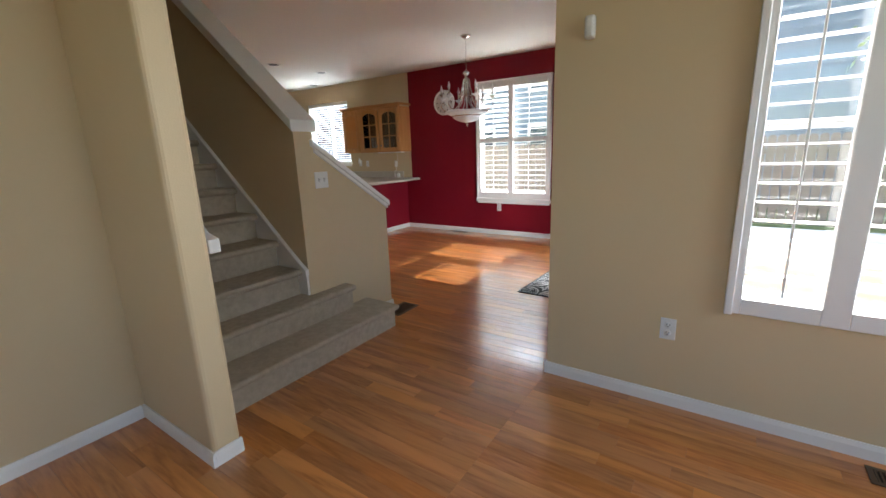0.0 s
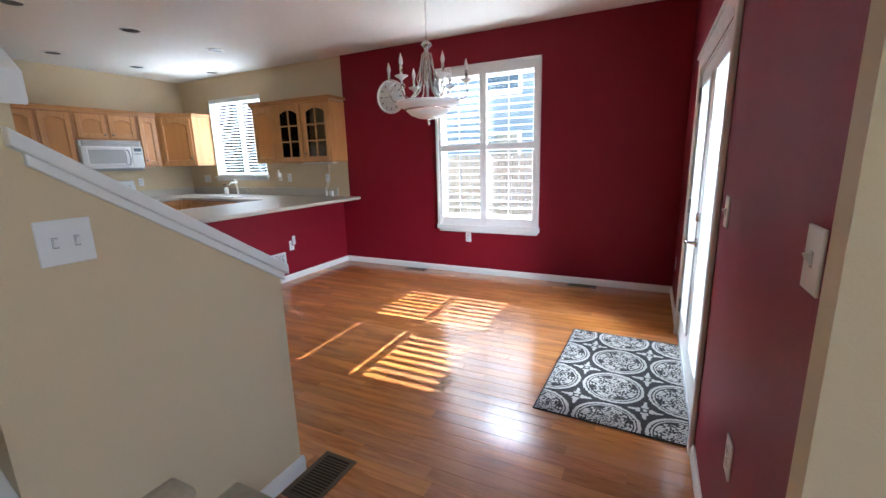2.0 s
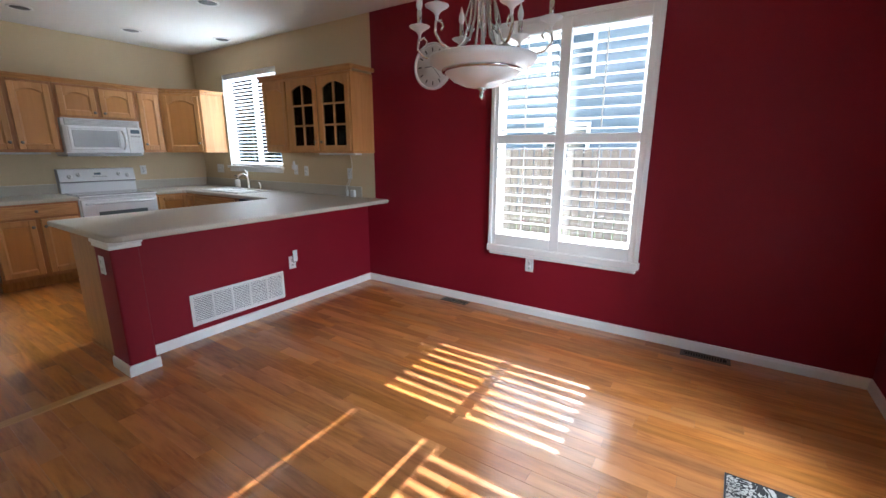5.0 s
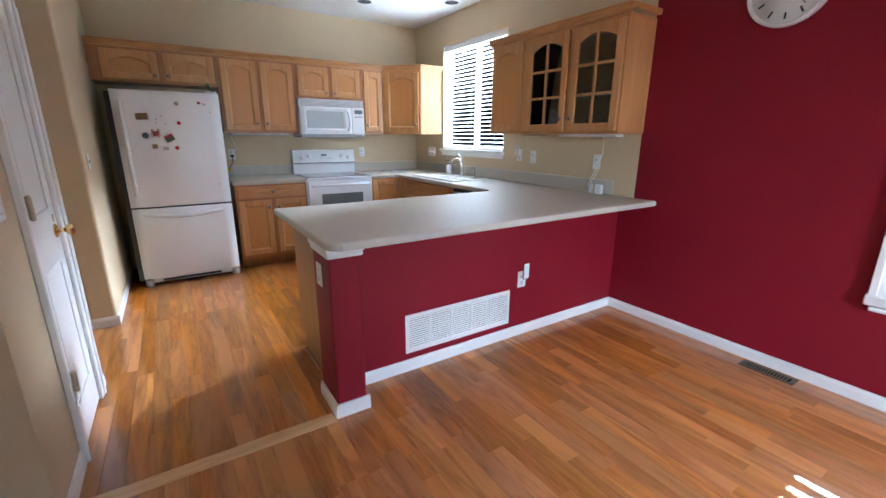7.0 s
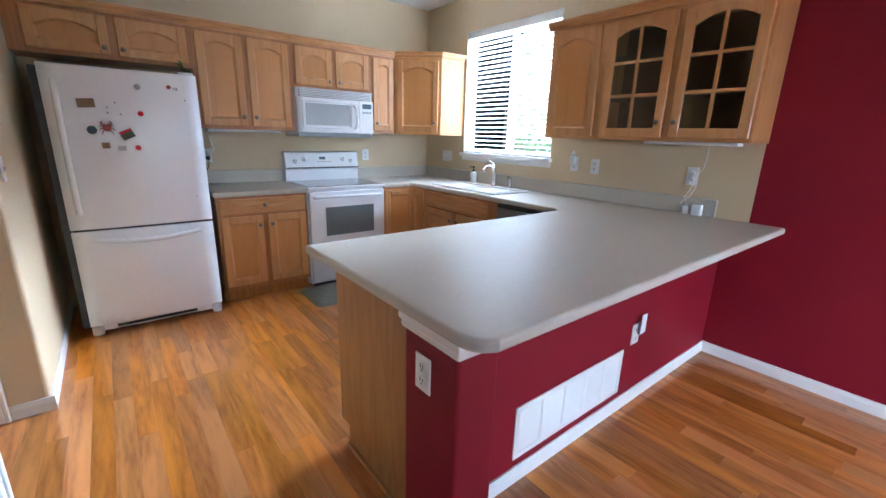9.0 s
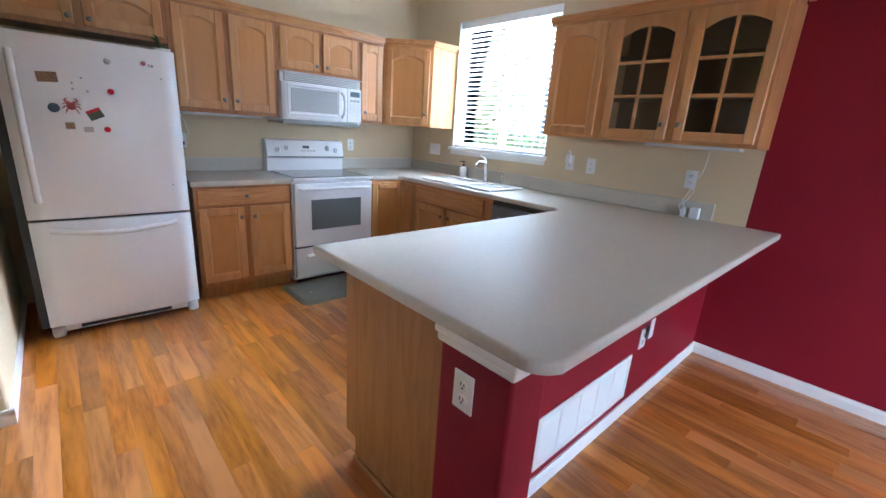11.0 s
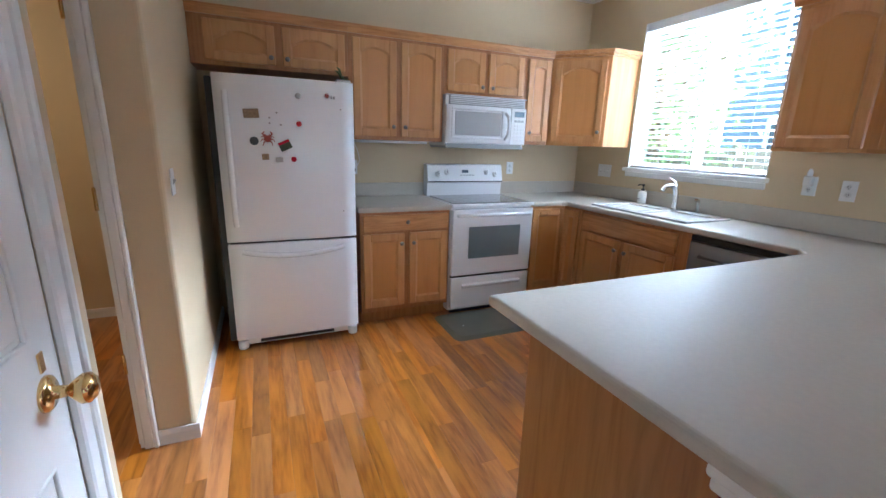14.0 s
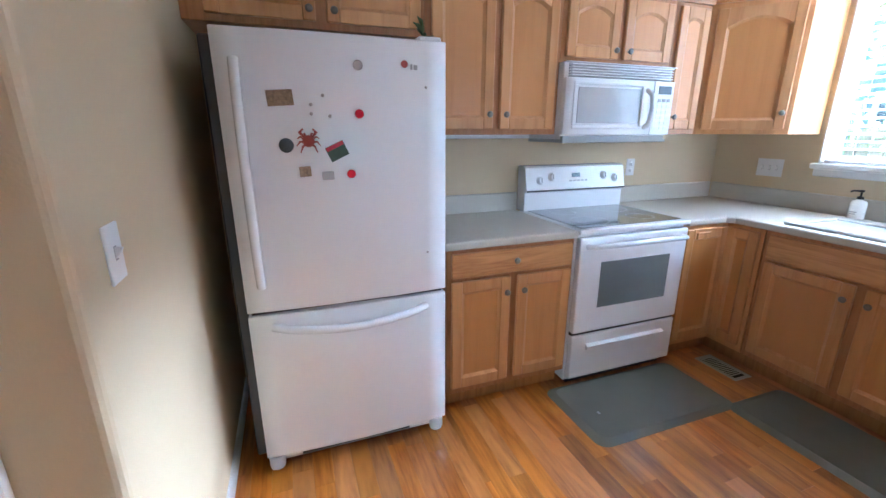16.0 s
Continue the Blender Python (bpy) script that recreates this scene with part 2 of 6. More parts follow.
def glass_material(name, tint, gloss):
    """Thin clear glazing: light goes straight through, with a mirror sheen that grows at grazing angles."""
    mat = bpy.data.materials.new(name)
    mat.use_nodes = True
    n, l = mat.node_tree.nodes, mat.node_tree.links
    n.remove(n["Principled BSDF"])
    t, g, m, f = n.new("ShaderNodeBsdfTransparent"), n.new("ShaderNodeBsdfGlossy"), n.new("ShaderNodeMixShader"), n.new("ShaderNodeFresnel")
    t.inputs["Color"].default_value = (*tint, 1)
    g.inputs["Roughness"].default_value = gloss
    f.inputs["IOR"].default_value = 1.45
    l.new(f.outputs[0], m.inputs[0])
    l.new(t.outputs[0], m.inputs[1])
    l.new(g.outputs[0], m.inputs[2])
    l.new(m.outputs[0], n["Material Output"].inputs["Surface"])
    return mat


GLASS = glass_material("window_glass", (0.96, 0.98, 0.97), 0.0)
CABGLASS = glass_material("cabinet_glass", (0.88, 0.88, 0.86), 0.01)


def rug_material():
    """Charcoal rug with pale rings, petals and small crosses, woven relief."""
    mat = bpy.data.materials.new("medallion_rug_weave")
    mat.use_nodes = True
    n, l = mat.node_tree.nodes, mat.node_tree.links
    b = n["Principled BSDF"]
    b.inputs["Roughness"].default_value = 0.95

    def math_node(op, a, c=None):
        m = n.new("ShaderNodeMath")
        m.operation = op
        for i, v in enumerate((a, c)):
            if v is None:
                continue
            if isinstance(v, (int, float)):
                m.inputs[i].default_value = v
            else:
                l.new(v, m.inputs[i])
        return m.outputs[0]

    tc, sep = n.new("ShaderNodeTexCoord"), n.new("ShaderNodeSeparateXYZ")
    l.new(tc.outputs["Object"], sep.inputs[0])
    nz = n.new("ShaderNodeTexNoise")
    nz.inputs["Scale"].default_value = 60
    l.new(tc.outputs["Object"], nz.inputs["Vector"])
    jit = math_node("MULTIPLY", math_node("SUBTRACT", nz.outputs["Fac"], 0.5), 0.05)
    u = math_node("ADD", math_node("DIVIDE", sep.outputs["X"], 0.36), jit)
    v = math_node("ADD", math_node("DIVIDE", sep.outputs["Y"], 0.36), jit)

    def cell(ou, ov):
        cu = math_node("SUBTRACT", math_node("FRACT", math_node("ADD", u, ou)), 0.5)
        cv = math_node("SUBTRACT", math_node("FRACT", math_node("ADD", v, ov)), 0.5)
        r = math_node("SQRT", math_node("ADD", math_node("MULTIPLY", cu, cu), math_node("MULTIPLY", cv, cv)))
        return r, math_node("ARCTAN2", cv, cu)

    r, a = cell(0.52, 0.05)
    scroll = math_node("SINE", math_node("ADD", math_node("MULTIPLY", r, 64.0), math_node("MULTIPLY", math_node("SINE", math_node("MULTIPLY", a, 8.0)), 2.0)))
    leaf = math_node("SINE", math_node("ADD", math_node("MULTIPLY", a, 12.0), math_node("MULTIPLY", math_node("SINE", math_node("MULTIPLY", r, 30.0)), 2.2)))
    disc = math_node("MULTIPLY", math_node("GREATER_THAN", math_node("MULTIPLY", scroll, leaf), 0.02), math_node("LESS_THAN", r, 0.365))
    band = math_node("MULTIPLY", math_node("GREATER_THAN", r, 0.385), math_node("LESS_THAN", r, 0.408))
    band2 = math_node("MULTIPLY", math_node("GREATER_THAN", r, 0.428), math_node("LESS_THAN", r, 0.475))
    r2, a2 = cell(0.02, 0.55)
    lobes = math_node("ADD", math_node("MULTIPLY", math_node("COSINE", math_node("MULTIPLY", a2, 4.0)), 0.085), math_node("MULTIPLY", math_node("COSINE", math_node("MULTIPLY", a2, 12.0)), 0.04))
    star = math_node("LESS_THAN", r2, math_node("ADD", 0.12, lobes))
    hole = math_node("GREATER_THAN", math_node("ABSOLUTE", math_node("SUBTRACT", r2, 0.05)), 0.014)
    pat = math_node("MAXIMUM", math_node("MAXIMUM", disc, math_node("MAXIMUM", band, band2)), math_node("MULTIPLY", star, hole))
    mix = n.new("ShaderNodeMix")
    mix.data_type = "RGBA"
    mix.inputs[6].default_value, mix.inputs[7].default_value = (0.035, 0.033, 0.032, 1), (0.52, 0.50, 0.46, 1)
    l.new(pat, mix.inputs[0])
    l.new(mix.outputs[2], b.inputs["Base Color"])
    weave = n.new("ShaderNodeTexNoise")
    weave.inputs["Scale"].default_value = 500
    l.new(tc.outputs["Object"], weave.inputs["Vector"])
    bump = n.new("ShaderNodeBump")
    bump.inputs["Strength"].default_value, bump.inputs["Distance"].default_value = 0.6, 0.002
    l.new(math_node("ADD", weave.outputs["Fac"], math_node("MULTIPLY", pat, 1.0)), bump.inputs["Height"])
    l.new(bump.outputs[0], b.inputs["Normal"])
    return mat


def thin_material(mat, colour, share):
    """Lets part of the light that falls on a thin thing glow through it."""
    n, l = mat.node_tree.nodes, mat.node_tree.links
    t, m = n.new("ShaderNodeBsdfTranslucent"), n.new("ShaderNodeMixShader")
    t.inputs["Color"].default_value = (*colour, 1)
    m.inputs[0].default_value = share
    l.new(n["Principled BSDF"].outputs[0], m.inputs[1])
    l.new(t.outputs[0], m.inputs[2])
    l.new(m.outputs[0], n["Material Output"].inputs["Surface"])
    return mat


SLAT = thin_material(material("white_blind_slat", (0.84, 0.85, 0.85), 0.4, colour2=(0.80, 0.81, 0.81), scale=5), (0.84, 0.88, 0.91), 0.42)
LEAVES = thin_material(material("tree_leaves", (0.09, 0.13, 0.06), 0.6, colour2=(0.13, 0.17, 0.09), scale=4), (0.14, 0.22, 0.07), 0.25)
RUG = rug_material()


# ---- mesh helpers ----
def box(bm, x0, x1, y0, y1, z0, z1, bevel=0.0, seg=1):
    vs = [bm.verts.new((x, y, z)) for z in (z0, z1) for y in (y0, y1) for x in (x0, x1)]
    fs = [bm.faces.new([vs[i] for i in q]) for q in ((0, 2, 3, 1), (4, 5, 7, 6), (0, 1, 5, 4), (1, 3, 7, 5), (3, 2, 6, 7), (2, 0, 4, 6))]
    if bevel:
        es = list({e for f in fs for e in f.edges})
        bmesh.ops.bevel(bm, geom=es, offset=bevel, segments=seg, affect="EDGES", profile=0.5)
    return bm


def prism(bm, pts, h0, h1, plane="xy", bevel=0.0):
    """A closed outline pushed from h0 to h1 along the axis that the plane lacks."""
    def p(a, b, h):
        return {"xy": (a, b, h), "xz": (a, h, b), "yz": (h, a, b)}[plane]
    lo, hi = [bm.verts.new(p(a, b, h0)) for a, b in pts], [bm.verts.new(p(a, b, h1)) for a, b in pts]
    k = len(pts)
    fs = [bm.faces.new(lo), bm.faces.new(hi)] + [bm.faces.new((lo[i], lo[(i + 1) % k], hi[(i + 1) % k], hi[i])) for i in range(k)]
    bmesh.ops.recalc_face_normals(bm, faces=fs)
    if bevel:
        es = list({e for f in fs[:2] for e in f.edges})
        bmesh.ops.bevel(bm, geom=es, offset=bevel, segments=3, affect="EDGES", profile=0.5)
    return bm


def tube(bm, pts, r, n=8, caps=True):
    """A round bar along a line of points; r is one radius or one a point."""
    pts = [Vector(p) for p in pts]
    rs = r if isinstance(r, (list, tuple)) else [r] * len(pts)
    rings, side = [], None
    for i, p in enumerate(pts):
        d = (pts[min(i + 1, len(pts) - 1)] - pts[max(i - 1, 0)]).normalized()
        if side is None:
            side = d.orthogonal().normalized()
        side = (side - d * side.dot(d)).normalized()
        up = d.cross(side)
        rings.append([bm.verts.new(p + (side * math.cos(2 * math.pi * k / n) + up * math.sin(2 * math.pi * k / n)) * rs[i]) for k in range(n)])
    for a, b in zip(rings, rings[1:]):
        for k in range(n):
            f = bm.faces.new((a[k], a[(k + 1) % n], b[(k + 1) % n], b[k]))
            f.smooth = True
    if caps:
        bm.faces.new([bm.verts.new(v.co) for v in rings[0][::-1]])
        bm.faces.new([bm.verts.new(v.co) for v in rings[-1]])
    return bm


def lathe(bm, profile, c=(0, 0, 0), n=24, axis="z", close=False):
    """A turned body from (radius, height) pairs about an axis through c."""
    def p(r, h, a):
        u, v = r * math.cos(a), r * math.sin(a)
        return Vector(c) + Vector({"z": (u, v, h), "y": (u, h, v), "x": (h, u, v)}[axis])
    rings = [[bm.verts.new(p(max(r, 1e-4), h, 2 * math.pi * k / n)) for k in range(n)] for r, h in profile]
    fs = []
    for a, b in zip(rings, rings[1:]):
        for k in range(n):
            f = bm.faces.new((a[k], a[(k + 1) % n], b[(k + 1) % n], b[k]))
            f.smooth = True
            fs.append(f)
    fs.append(bm.faces.new(rings[0][::-1]))
    fs.append(bm.faces.new(rings[-1]))
    bmesh.ops.recalc_face_normals(bm, faces=fs)
    return bm


def B():
    return bmesh.new()


def mesh_of(name, bm, mat):
    me = bpy.data.meshes.new(name)
    bm.to_mesh(me)
    bm.free()
    me.materials.append(mat)
    return me


def part(name, bm, mat, parent, label=""):
    ob = new(name, mesh_of(name, bm, mat))
    ob.parent = parent
    return tagged(ob, label)


def thing(name, loc, label, category, rz=0, group="", kind=""):
    ob = new(name)
    ob.matrix_world = pose(*loc, 0, 0, rz)
    ob.empty_display_size = 0.1
    return tagged(ob, label, category, group, kind)


def solid(name, bm, mat, label, category, kind="structure", group=""):
    return tagged(new(name, mesh_of(name, bm, mat)), label, category, group, kind)


def wall(name, mat, axis, c0, c1, a0, a1, z0, z1, label, holes=(), bevel=0.0):
    """A straight wall along an axis, c0 to c1 thick, with openings (a0, a1, z0, z1) cut right through."""
    bm = B()
    cuts = sorted({a0, a1, *[h[0] for h in holes], *[h[1] for h in holes]})
    for s, e in zip(cuts, cuts[1:]):
        spans, z = [], z0
        for h in sorted((h for h in holes if h[0] <= s and h[1] >= e), key=lambda h: h[2]):
            spans.append((z, h[2]))
            z = h[3]
        spans.append((z, z1))
        for u, v in spans:
            if v - u > 1e-4:
                if axis == "x":
                    box(bm, s, e, c0, c1, u, v, bevel, 3)
                else:
                    box(bm, c0, c1, s, e, u, v, bevel, 3)
    return solid(name, bm, mat, label, "wall")


# ---- large structure ----
WN, WW, RE, H = 6.38, -8.03, -0.70, 2.715      # north wall, west wall, dining east wall, ceiling

floor = solid("floor", box(B(), -8.5, 3.7, -3.7, 6.55, -0.25, -0.012), SLAB, "oak strip floor over a dark underlay", "floor")

bm = B()
box(bm, -8.5, RE + 0.15, 2.38, WN + 0.15, H, H + 0.25)
box(bm, -8.5, -5.62, 0.6, 2.38, H, H + 0.25)
CAN_SPOTS = ((-5.70, 4.48), (-5.70, 5.38), (-7.32, 4.48), (-7.32, 5.38), (-6.84, 6.15), (-5.71, 3.60), (-7.32, 3.60))
ceiling = solid("ceiling", bm, CEIL, "plain white textured ceiling", "ceiling")
solid("ceiling_living", box(B(), -6.2, 3.7, -3.7, 2.75, 5.0, 5.2), CEIL, "high white living room ceiling", "ceiling")

wall("wall_north_kitchen", TAN, "x", WN, WN + 0.15, WW - 0.3, -4.66, -0.2, H, "tan painted kitchen wall with a window", [(-7.35, -6.19, 1.21, 2.39), (-4.79, -4.66, -0.2, 0.9)])
wall("wall_north_low", RED, "x", WN, WN + 0.15, -4.79, -4.66, -0.2, 0.9, "dark red painted wall under the counter end")
wall("wall_north_dining", RED, "x", WN, WN + 0.15, -4.66, RE + 0.15, -0.2, H, "dark red painted dining room wall", [(-3.235, -2.11, 0.63, 2.34)])
wall("wall_west", TAN, "y", WW - 0.15, WW, 2.8, WN, -0.2, H, "tan painted wall behind the cabinets")
wall("wall_east_dining", RED, "y", RE, RE + 0.15, 2.665, WN, -0.2, H, "dark red painted wall with a patio door", [(3.86, 5.275, -0.01, 1.915)])
wall("wall_living_north", TAN, "x", 2.60, 2.665, RE, 3.6, -0.2, 5.0, "tan painted living room wall", [(0.20, 1.30, 0.60, 2.22)])
wall("wall_living_north_outer", TAN, "x", 2.665, 2.75, RE + 0.15, 3.6, -0.2, 5.0, "outer layer of the living room wall", [(0.20, 1.30, 0.60, 2.22)])
# south and east walls are out of view; their openings are added for light
wall("wall_living_south", TAN, "x", -3.65, -3.5, -2.56, 3.6, -0.2, 5.0, "tan painted living room wall, unseen, with a large opening added for light", [(-0.5, 2.1, 1.0, 2.75)])
wall("wall_living_east", TAN, "y", 3.6, 3.75, -3.65, 2.75, -0.2, 5.0, "tan painted living room wall, unseen, with an opening added for light", [(0.2, 2.2, 1.0, 2.75)])
wall("wall_living_west", TAN, "y", -2.56, -2.415, -3.65, 1.06, -0.2, 5.0, "tan painted living room wall")
wall("wall_upper_north", TAN, "x", 2.45, 2.60, -6.2, RE, H + 0.01, 5.0, "tan painted upper wall above the dining ceiling")
wall("wall_upper_west", TAN, "y", -6.2, -6.05, 1.05, 2.45, H + 0.26, 5.0, "tan painted wall at the top of the stairs")
# stub wall beside the stairs with rounded corners
bm = B()
box(bm, -6.05, -1.69, 1.05, 1.18, -0.1, 5.0, 0.022, 3)
solid("wall_stair_south", bm, TAN, "tan painted wall beside the stairs with rounded corner", "wall")
# guard wall on the other side of the stairs, its top raked with the flight
RAKE = 0.833
x_top = -2.30 - (H - 1.53) / RAKE
bm = B()
prism(bm, [(-2.30, -0.1), (-2.30, 1.53), (x_top, H), (x_top, H + 0.2), (-6.05, H + 0.2), (-6.05, -0.1)], 2.125, 2.275, "xz")
solid("wall_stair_guard", bm, TAN, "tan painted raked stair guard wall", "wall")
bm = B()
prism(bm, [(-2.28, 1.523), (-2.28, 1.60), (x_top, H - 0.02 + 0.085), (x_top, H - 0.02)], 2.098, 2.305, "xz", 0.008)
solid("trim_stair_cap", bm, TRIM, "wide white painted cap on the raked guard wall", "trim")
# low return wall beside the dining room, raked down to the north
bm = B()
prism(bm, [(2.275, -0.1), (2.275, 1.405), (2.985, 0.935), (2.985, -0.1)], -2.43, -2.30, "yz")
solid("wall_stair_return", bm, TAN, "tan painted low wall with a sloping top", "wall")
bm = B()
prism(bm, [(2.25, 1.43), (2.25, 1.472), (3.01, 0.968), (3.01, 0.926)], -2.46, -2.27, "yz", 0.006)
prism(bm, [(2.276, 1.385), (2.276, 1.414), (2.998, 0.935), (2.998, 0.904)], -2.445, -2.285, "yz", 0.004)
solid("trim_return_cap", bm, TRIM, "white painted moulded cap on the low stair wall", "trim")
# nook between the stair wall and the closet wall, closet wall, powder room
wall("wall_nook_west", TAN, "y", -4.60, -4.47, 2.276, 2.955, -0.2, H, "tan painted end of the closet wall", bevel=0.0)
wall("wall_closet", TAN, "x", 2.83, 2.955, -5.56, -4.60, -0.2, H, "tan painted wall with a narrow closet door", [(-5.40, -4.925, -0.01, 2.03)], bevel=0.0)
wall("wall_powder_north", TAN, "x", 2.7555, 2.95, -8.4, -8.031, -0.2, H, "tan painted powder room wall")
wall("wall_powder_door", TAN, "y", -6.60, -6.478, 0.88, 2.755, -0.2, H, "tan painted wall with the powder room doorway", [(1.99, 2.755, -0.01, 2.03)])
bm = B()
box(bm, -8.03, -6.478, 2.7555, 2.96, -0.1, H, 0.018, 3)
solid("wall_fridge_side", bm, TAN, "tan painted wall end beside the refrigerator, rounded corner", "wall")
wall("wall_alcove_east", TAN, "y", -5.56, -5.45, 0.78, 2.83, -0.2, H, "tan painted alcove side wall")
wall("wall_powder_west", TAN, "y", -8.38, -8.25, 0.78, 2.80, -0.2, H, "tan painted powder room wall")
wall("wall_powder_south", TAN, "x", 0.78, 0.88, -8.25, -5.57, -0.2, H, "tan painted powder room wall")

# peninsula knee wall and post, painted red
bm = B()
box(bm, -4.90, -4.778, 4.13, WN, -0.1, 0.872)
box(bm, -4.832, -4.58, 3.982, 4.135, -0.1, 0.872, 0.012, 3)
solid("wall_peninsula", bm, RED, "dark red painted knee wall under the counter", "wall")
bm = B()
box(bm, -4.848, -4.563, 3.966, 4.155, 0.848, 0.874, 0.008, 2)
box(bm, -4.842, -4.570, 3.973, 4.148, 0.822, 0.849, 0.008, 2)
solid("trim_post_cap", bm, TRIM, "white moulded trim round the top of the post", "trim")


def baseboard(name, axis, face, out, a0, a1, h=0.072):
    """A white skirting with an eased top along a wall face; out is +1 or -1, away from the wall."""
    bm = B()
    pts = [(0, 0), (0.014 * out, 0), (0.014 * out, h - 0.022), (0.008 * out, h), (0, h)]
    pts = [(face + p, z) for p, z in pts]
    if axis == "x":
        prism(bm, pts, a0, a1, "yz")
    else:
        prism(bm, pts, a0, a1, "xz")
    return solid(name, bm, TRIM, "white painted baseboard", "baseboard")


baseboard("baseboard_north", "x", WN, -1, -4.776, RE)
baseboard("baseboard_east_far", "y", RE, -1, 5.342, WN - 0.015)
baseboard("baseboard_east_near", "y", RE, -1, 2.68, 3.79)
baseboard("baseboard_living_north", "x", 2.60, -1, RE - 0.014, 3.6)
baseboard("baseboard_living_corner", "y", RE, -1, 2.6005, 2.68)
baseboard("baseboard_peninsula", "y", -4.778, 1, 4.152, WN - 0.015)
baseboard("baseboard_post_front", "x", 3.982, -1, -4.832, -4.566)
baseboard("baseboard_post_side", "y", -4.58, 1, 3.9825, 4.149)
baseboard("baseboard_stub_south", "x", 1.05, -1, -2.415, -1.676)
baseboard("baseboard_stub_end", "y", -1.69, 1, 1.0505, 1.18)
baseboard("baseboard_living_west", "y", -2.415, 1, -3.5, 1.034)
baseboard("baseboard_return", "y", -2.30, 1, 2.70, 2.998)
baseboard("baseboard_return_end", "x", 2.985, 1, -2.43, -2.3005)
baseboard("baseboard_closet_a", "x", 2.955, 1, -4.86, -4.4705)
baseboard("baseboard_nook", "y", -4.47, 1, 2.28, 2.969)
baseboard("baseboard_closet_b", "x", 2.955, 1, -5.56, -5.465)
baseboard("baseboard_fridge_side", "x", 2.96, 1, -8.0, -6.4785)
baseboard("baseboard_fridge_end", "y", -6.478, 1, 2.811, 2.974)
baseboard("baseboard_powder", "y", -8.25, 1, 0.88, 2.755)
baseboard("baseboard_powder_south", "x", 0.88, 1, -8.235, -6.60)


def casing(name, axis, face, out, a0, a1, top, w=0.062, t=0.018, label="white painted door casing"):
    """Flat casing with a raised outer bead round three sides of an opening."""
    bm = B()
    f0, f1 = sorted((face, face + t * out))
    g0, g1 = sorted((face, face + (t + 0.008) * out))
    for p0, p1, z0, z1 in ((a0 - w + 0.019, a0, 0, top), (a1, a1 + w - 0.019, 0, top), (a0 - w + 0.019, a1 + w - 0.019, top + 0.0005, top + w - 0.019)):
        if axis == "x":
            box(bm, p0, p1, f0, f1, z0, z1, 0.004)
        else:
            box(bm, f0, f1, p0, p1, z0, z1, 0.004)
    for p0, p1, z0, z1 in ((a0 - w, a0 - w + 0.018, 0, top + w), (a1 + w - 0.018, a1 + w, 0, top + w), (a0 - w + 0.018, a1 + w - 0.018, top + w - 0.018, top + w)):
        if axis == "x":
            box(bm, p0, p1, g0, g1, z0, z1, 0.004)
        else:
            box(bm, g0, g1, p0, p1, z0, z1, 0.004)
    return solid(name, bm, TRIM, label, "trim")


casing("trim_closet_door", "x", 2.955, 1, -5.40, -4.925, 2.03)
casing("trim_powder_door", "y", -6.478, 1, 1.99, 2.755, 2.03, w=0.055)
bm = B()
box(bm, -6.602, -6.4785, 2.737, 2.754, 0, 2.012)
box(bm, -6.602, -6.4785, 1.991, 2.008, 0, 2.012)
box(bm, -6.602, -6.4785, 1.991, 2.754, 2.0125, 2.029)
box(bm, -6.545, -6.51, 2.724, 2.7365, 0, 2.012)
solid("trim_powder_jamb", bm, TRIM, "white painted door jamb with stop", "trim")
bm = B()
for z in (0.415, 1.125, 1.80):
    tube(bm, [(-6.488, 2.728, z - 0.045), (-6.488, 2.728, z + 0.045)], 0.007)
    box(bm, -6.51, -6.488, 2.7335, 2.7365, z - 0.045, z + 0.045)
solid("trim_powder_hinges", bm, BRASS, "brass hinges left on the powder room jamb", "trim")


# ---- staircase ----
stair = thing("staircase", (0, 0, 0), "carpeted staircase with two broad starting steps", "staircase", kind="structure")
RISE, RUN = 0.19, 0.228


def step_mesh(x_nose, y0, y1, z, back):
    """One carpeted step: a riser with a soft rolled nosing over it."""
    bm = B()
    prism(bm, [(back, z - RISE), (x_nose - 0.05, z - RISE), (x_nose - 0.05, z - 0.05), (x_nose - 0.02, z - 0.045), (x_nose - 0.003, z - 0.03), (x_nose, z - 0.016), (x_nose - 0.01, z - 0.003), (x_nose - 0.03, z), (back, z)], y0, y1, "xz", 0.012)
    for f in bm.faces:
        f.smooth = False
    return bm


NOSES = [-1.945, -2.18, -2.345] + [-2.345 - RUN * i for i in range(1, 14)]
for i, nx in enumerate(NOSES):
    end = (2.68, 2.465)[i] if i < 2 else 2.123
    back = -2.298 if i == 0 else nx - RUN - 0.06
    if i == 1:
        bm = step_mesh(nx, 1.182, end, RISE * 2, -2.298)
        box(bm, -2.45, -2.299, 1.183, 2.122, RISE, RISE * 2 - 0.0005)
        part("step", bm, CARPET, stair)
        continue
    part("step", step_mesh(nx, 1.182, end, RISE * (i + 1), back), CARPET, stair)
SK = RISE / RUN
bm = B()
prism(bm, [(-2.44, 0.385), (-2.302, 0.385), (-2.302, 0.535), (-2.36, 0.57), (-5.4, 0.57 + 3.04 * SK), (-5.4, 0.385)], 2.106, 2.124, "xz")
solid("trim_skirt_north", bm, TRIM, "white painted stair skirt board", "trim")
bm = B()
prism(bm, [(-2.293, 0.53), (-2.293, 0.575), (-2.36, 0.62), (-5.4, 0.62 + 3.04 * SK), (-5.4, 0.575 + 3.04 * SK), (-2.36, 0.575)], 2.094, 2.124, "xz", 0.003)
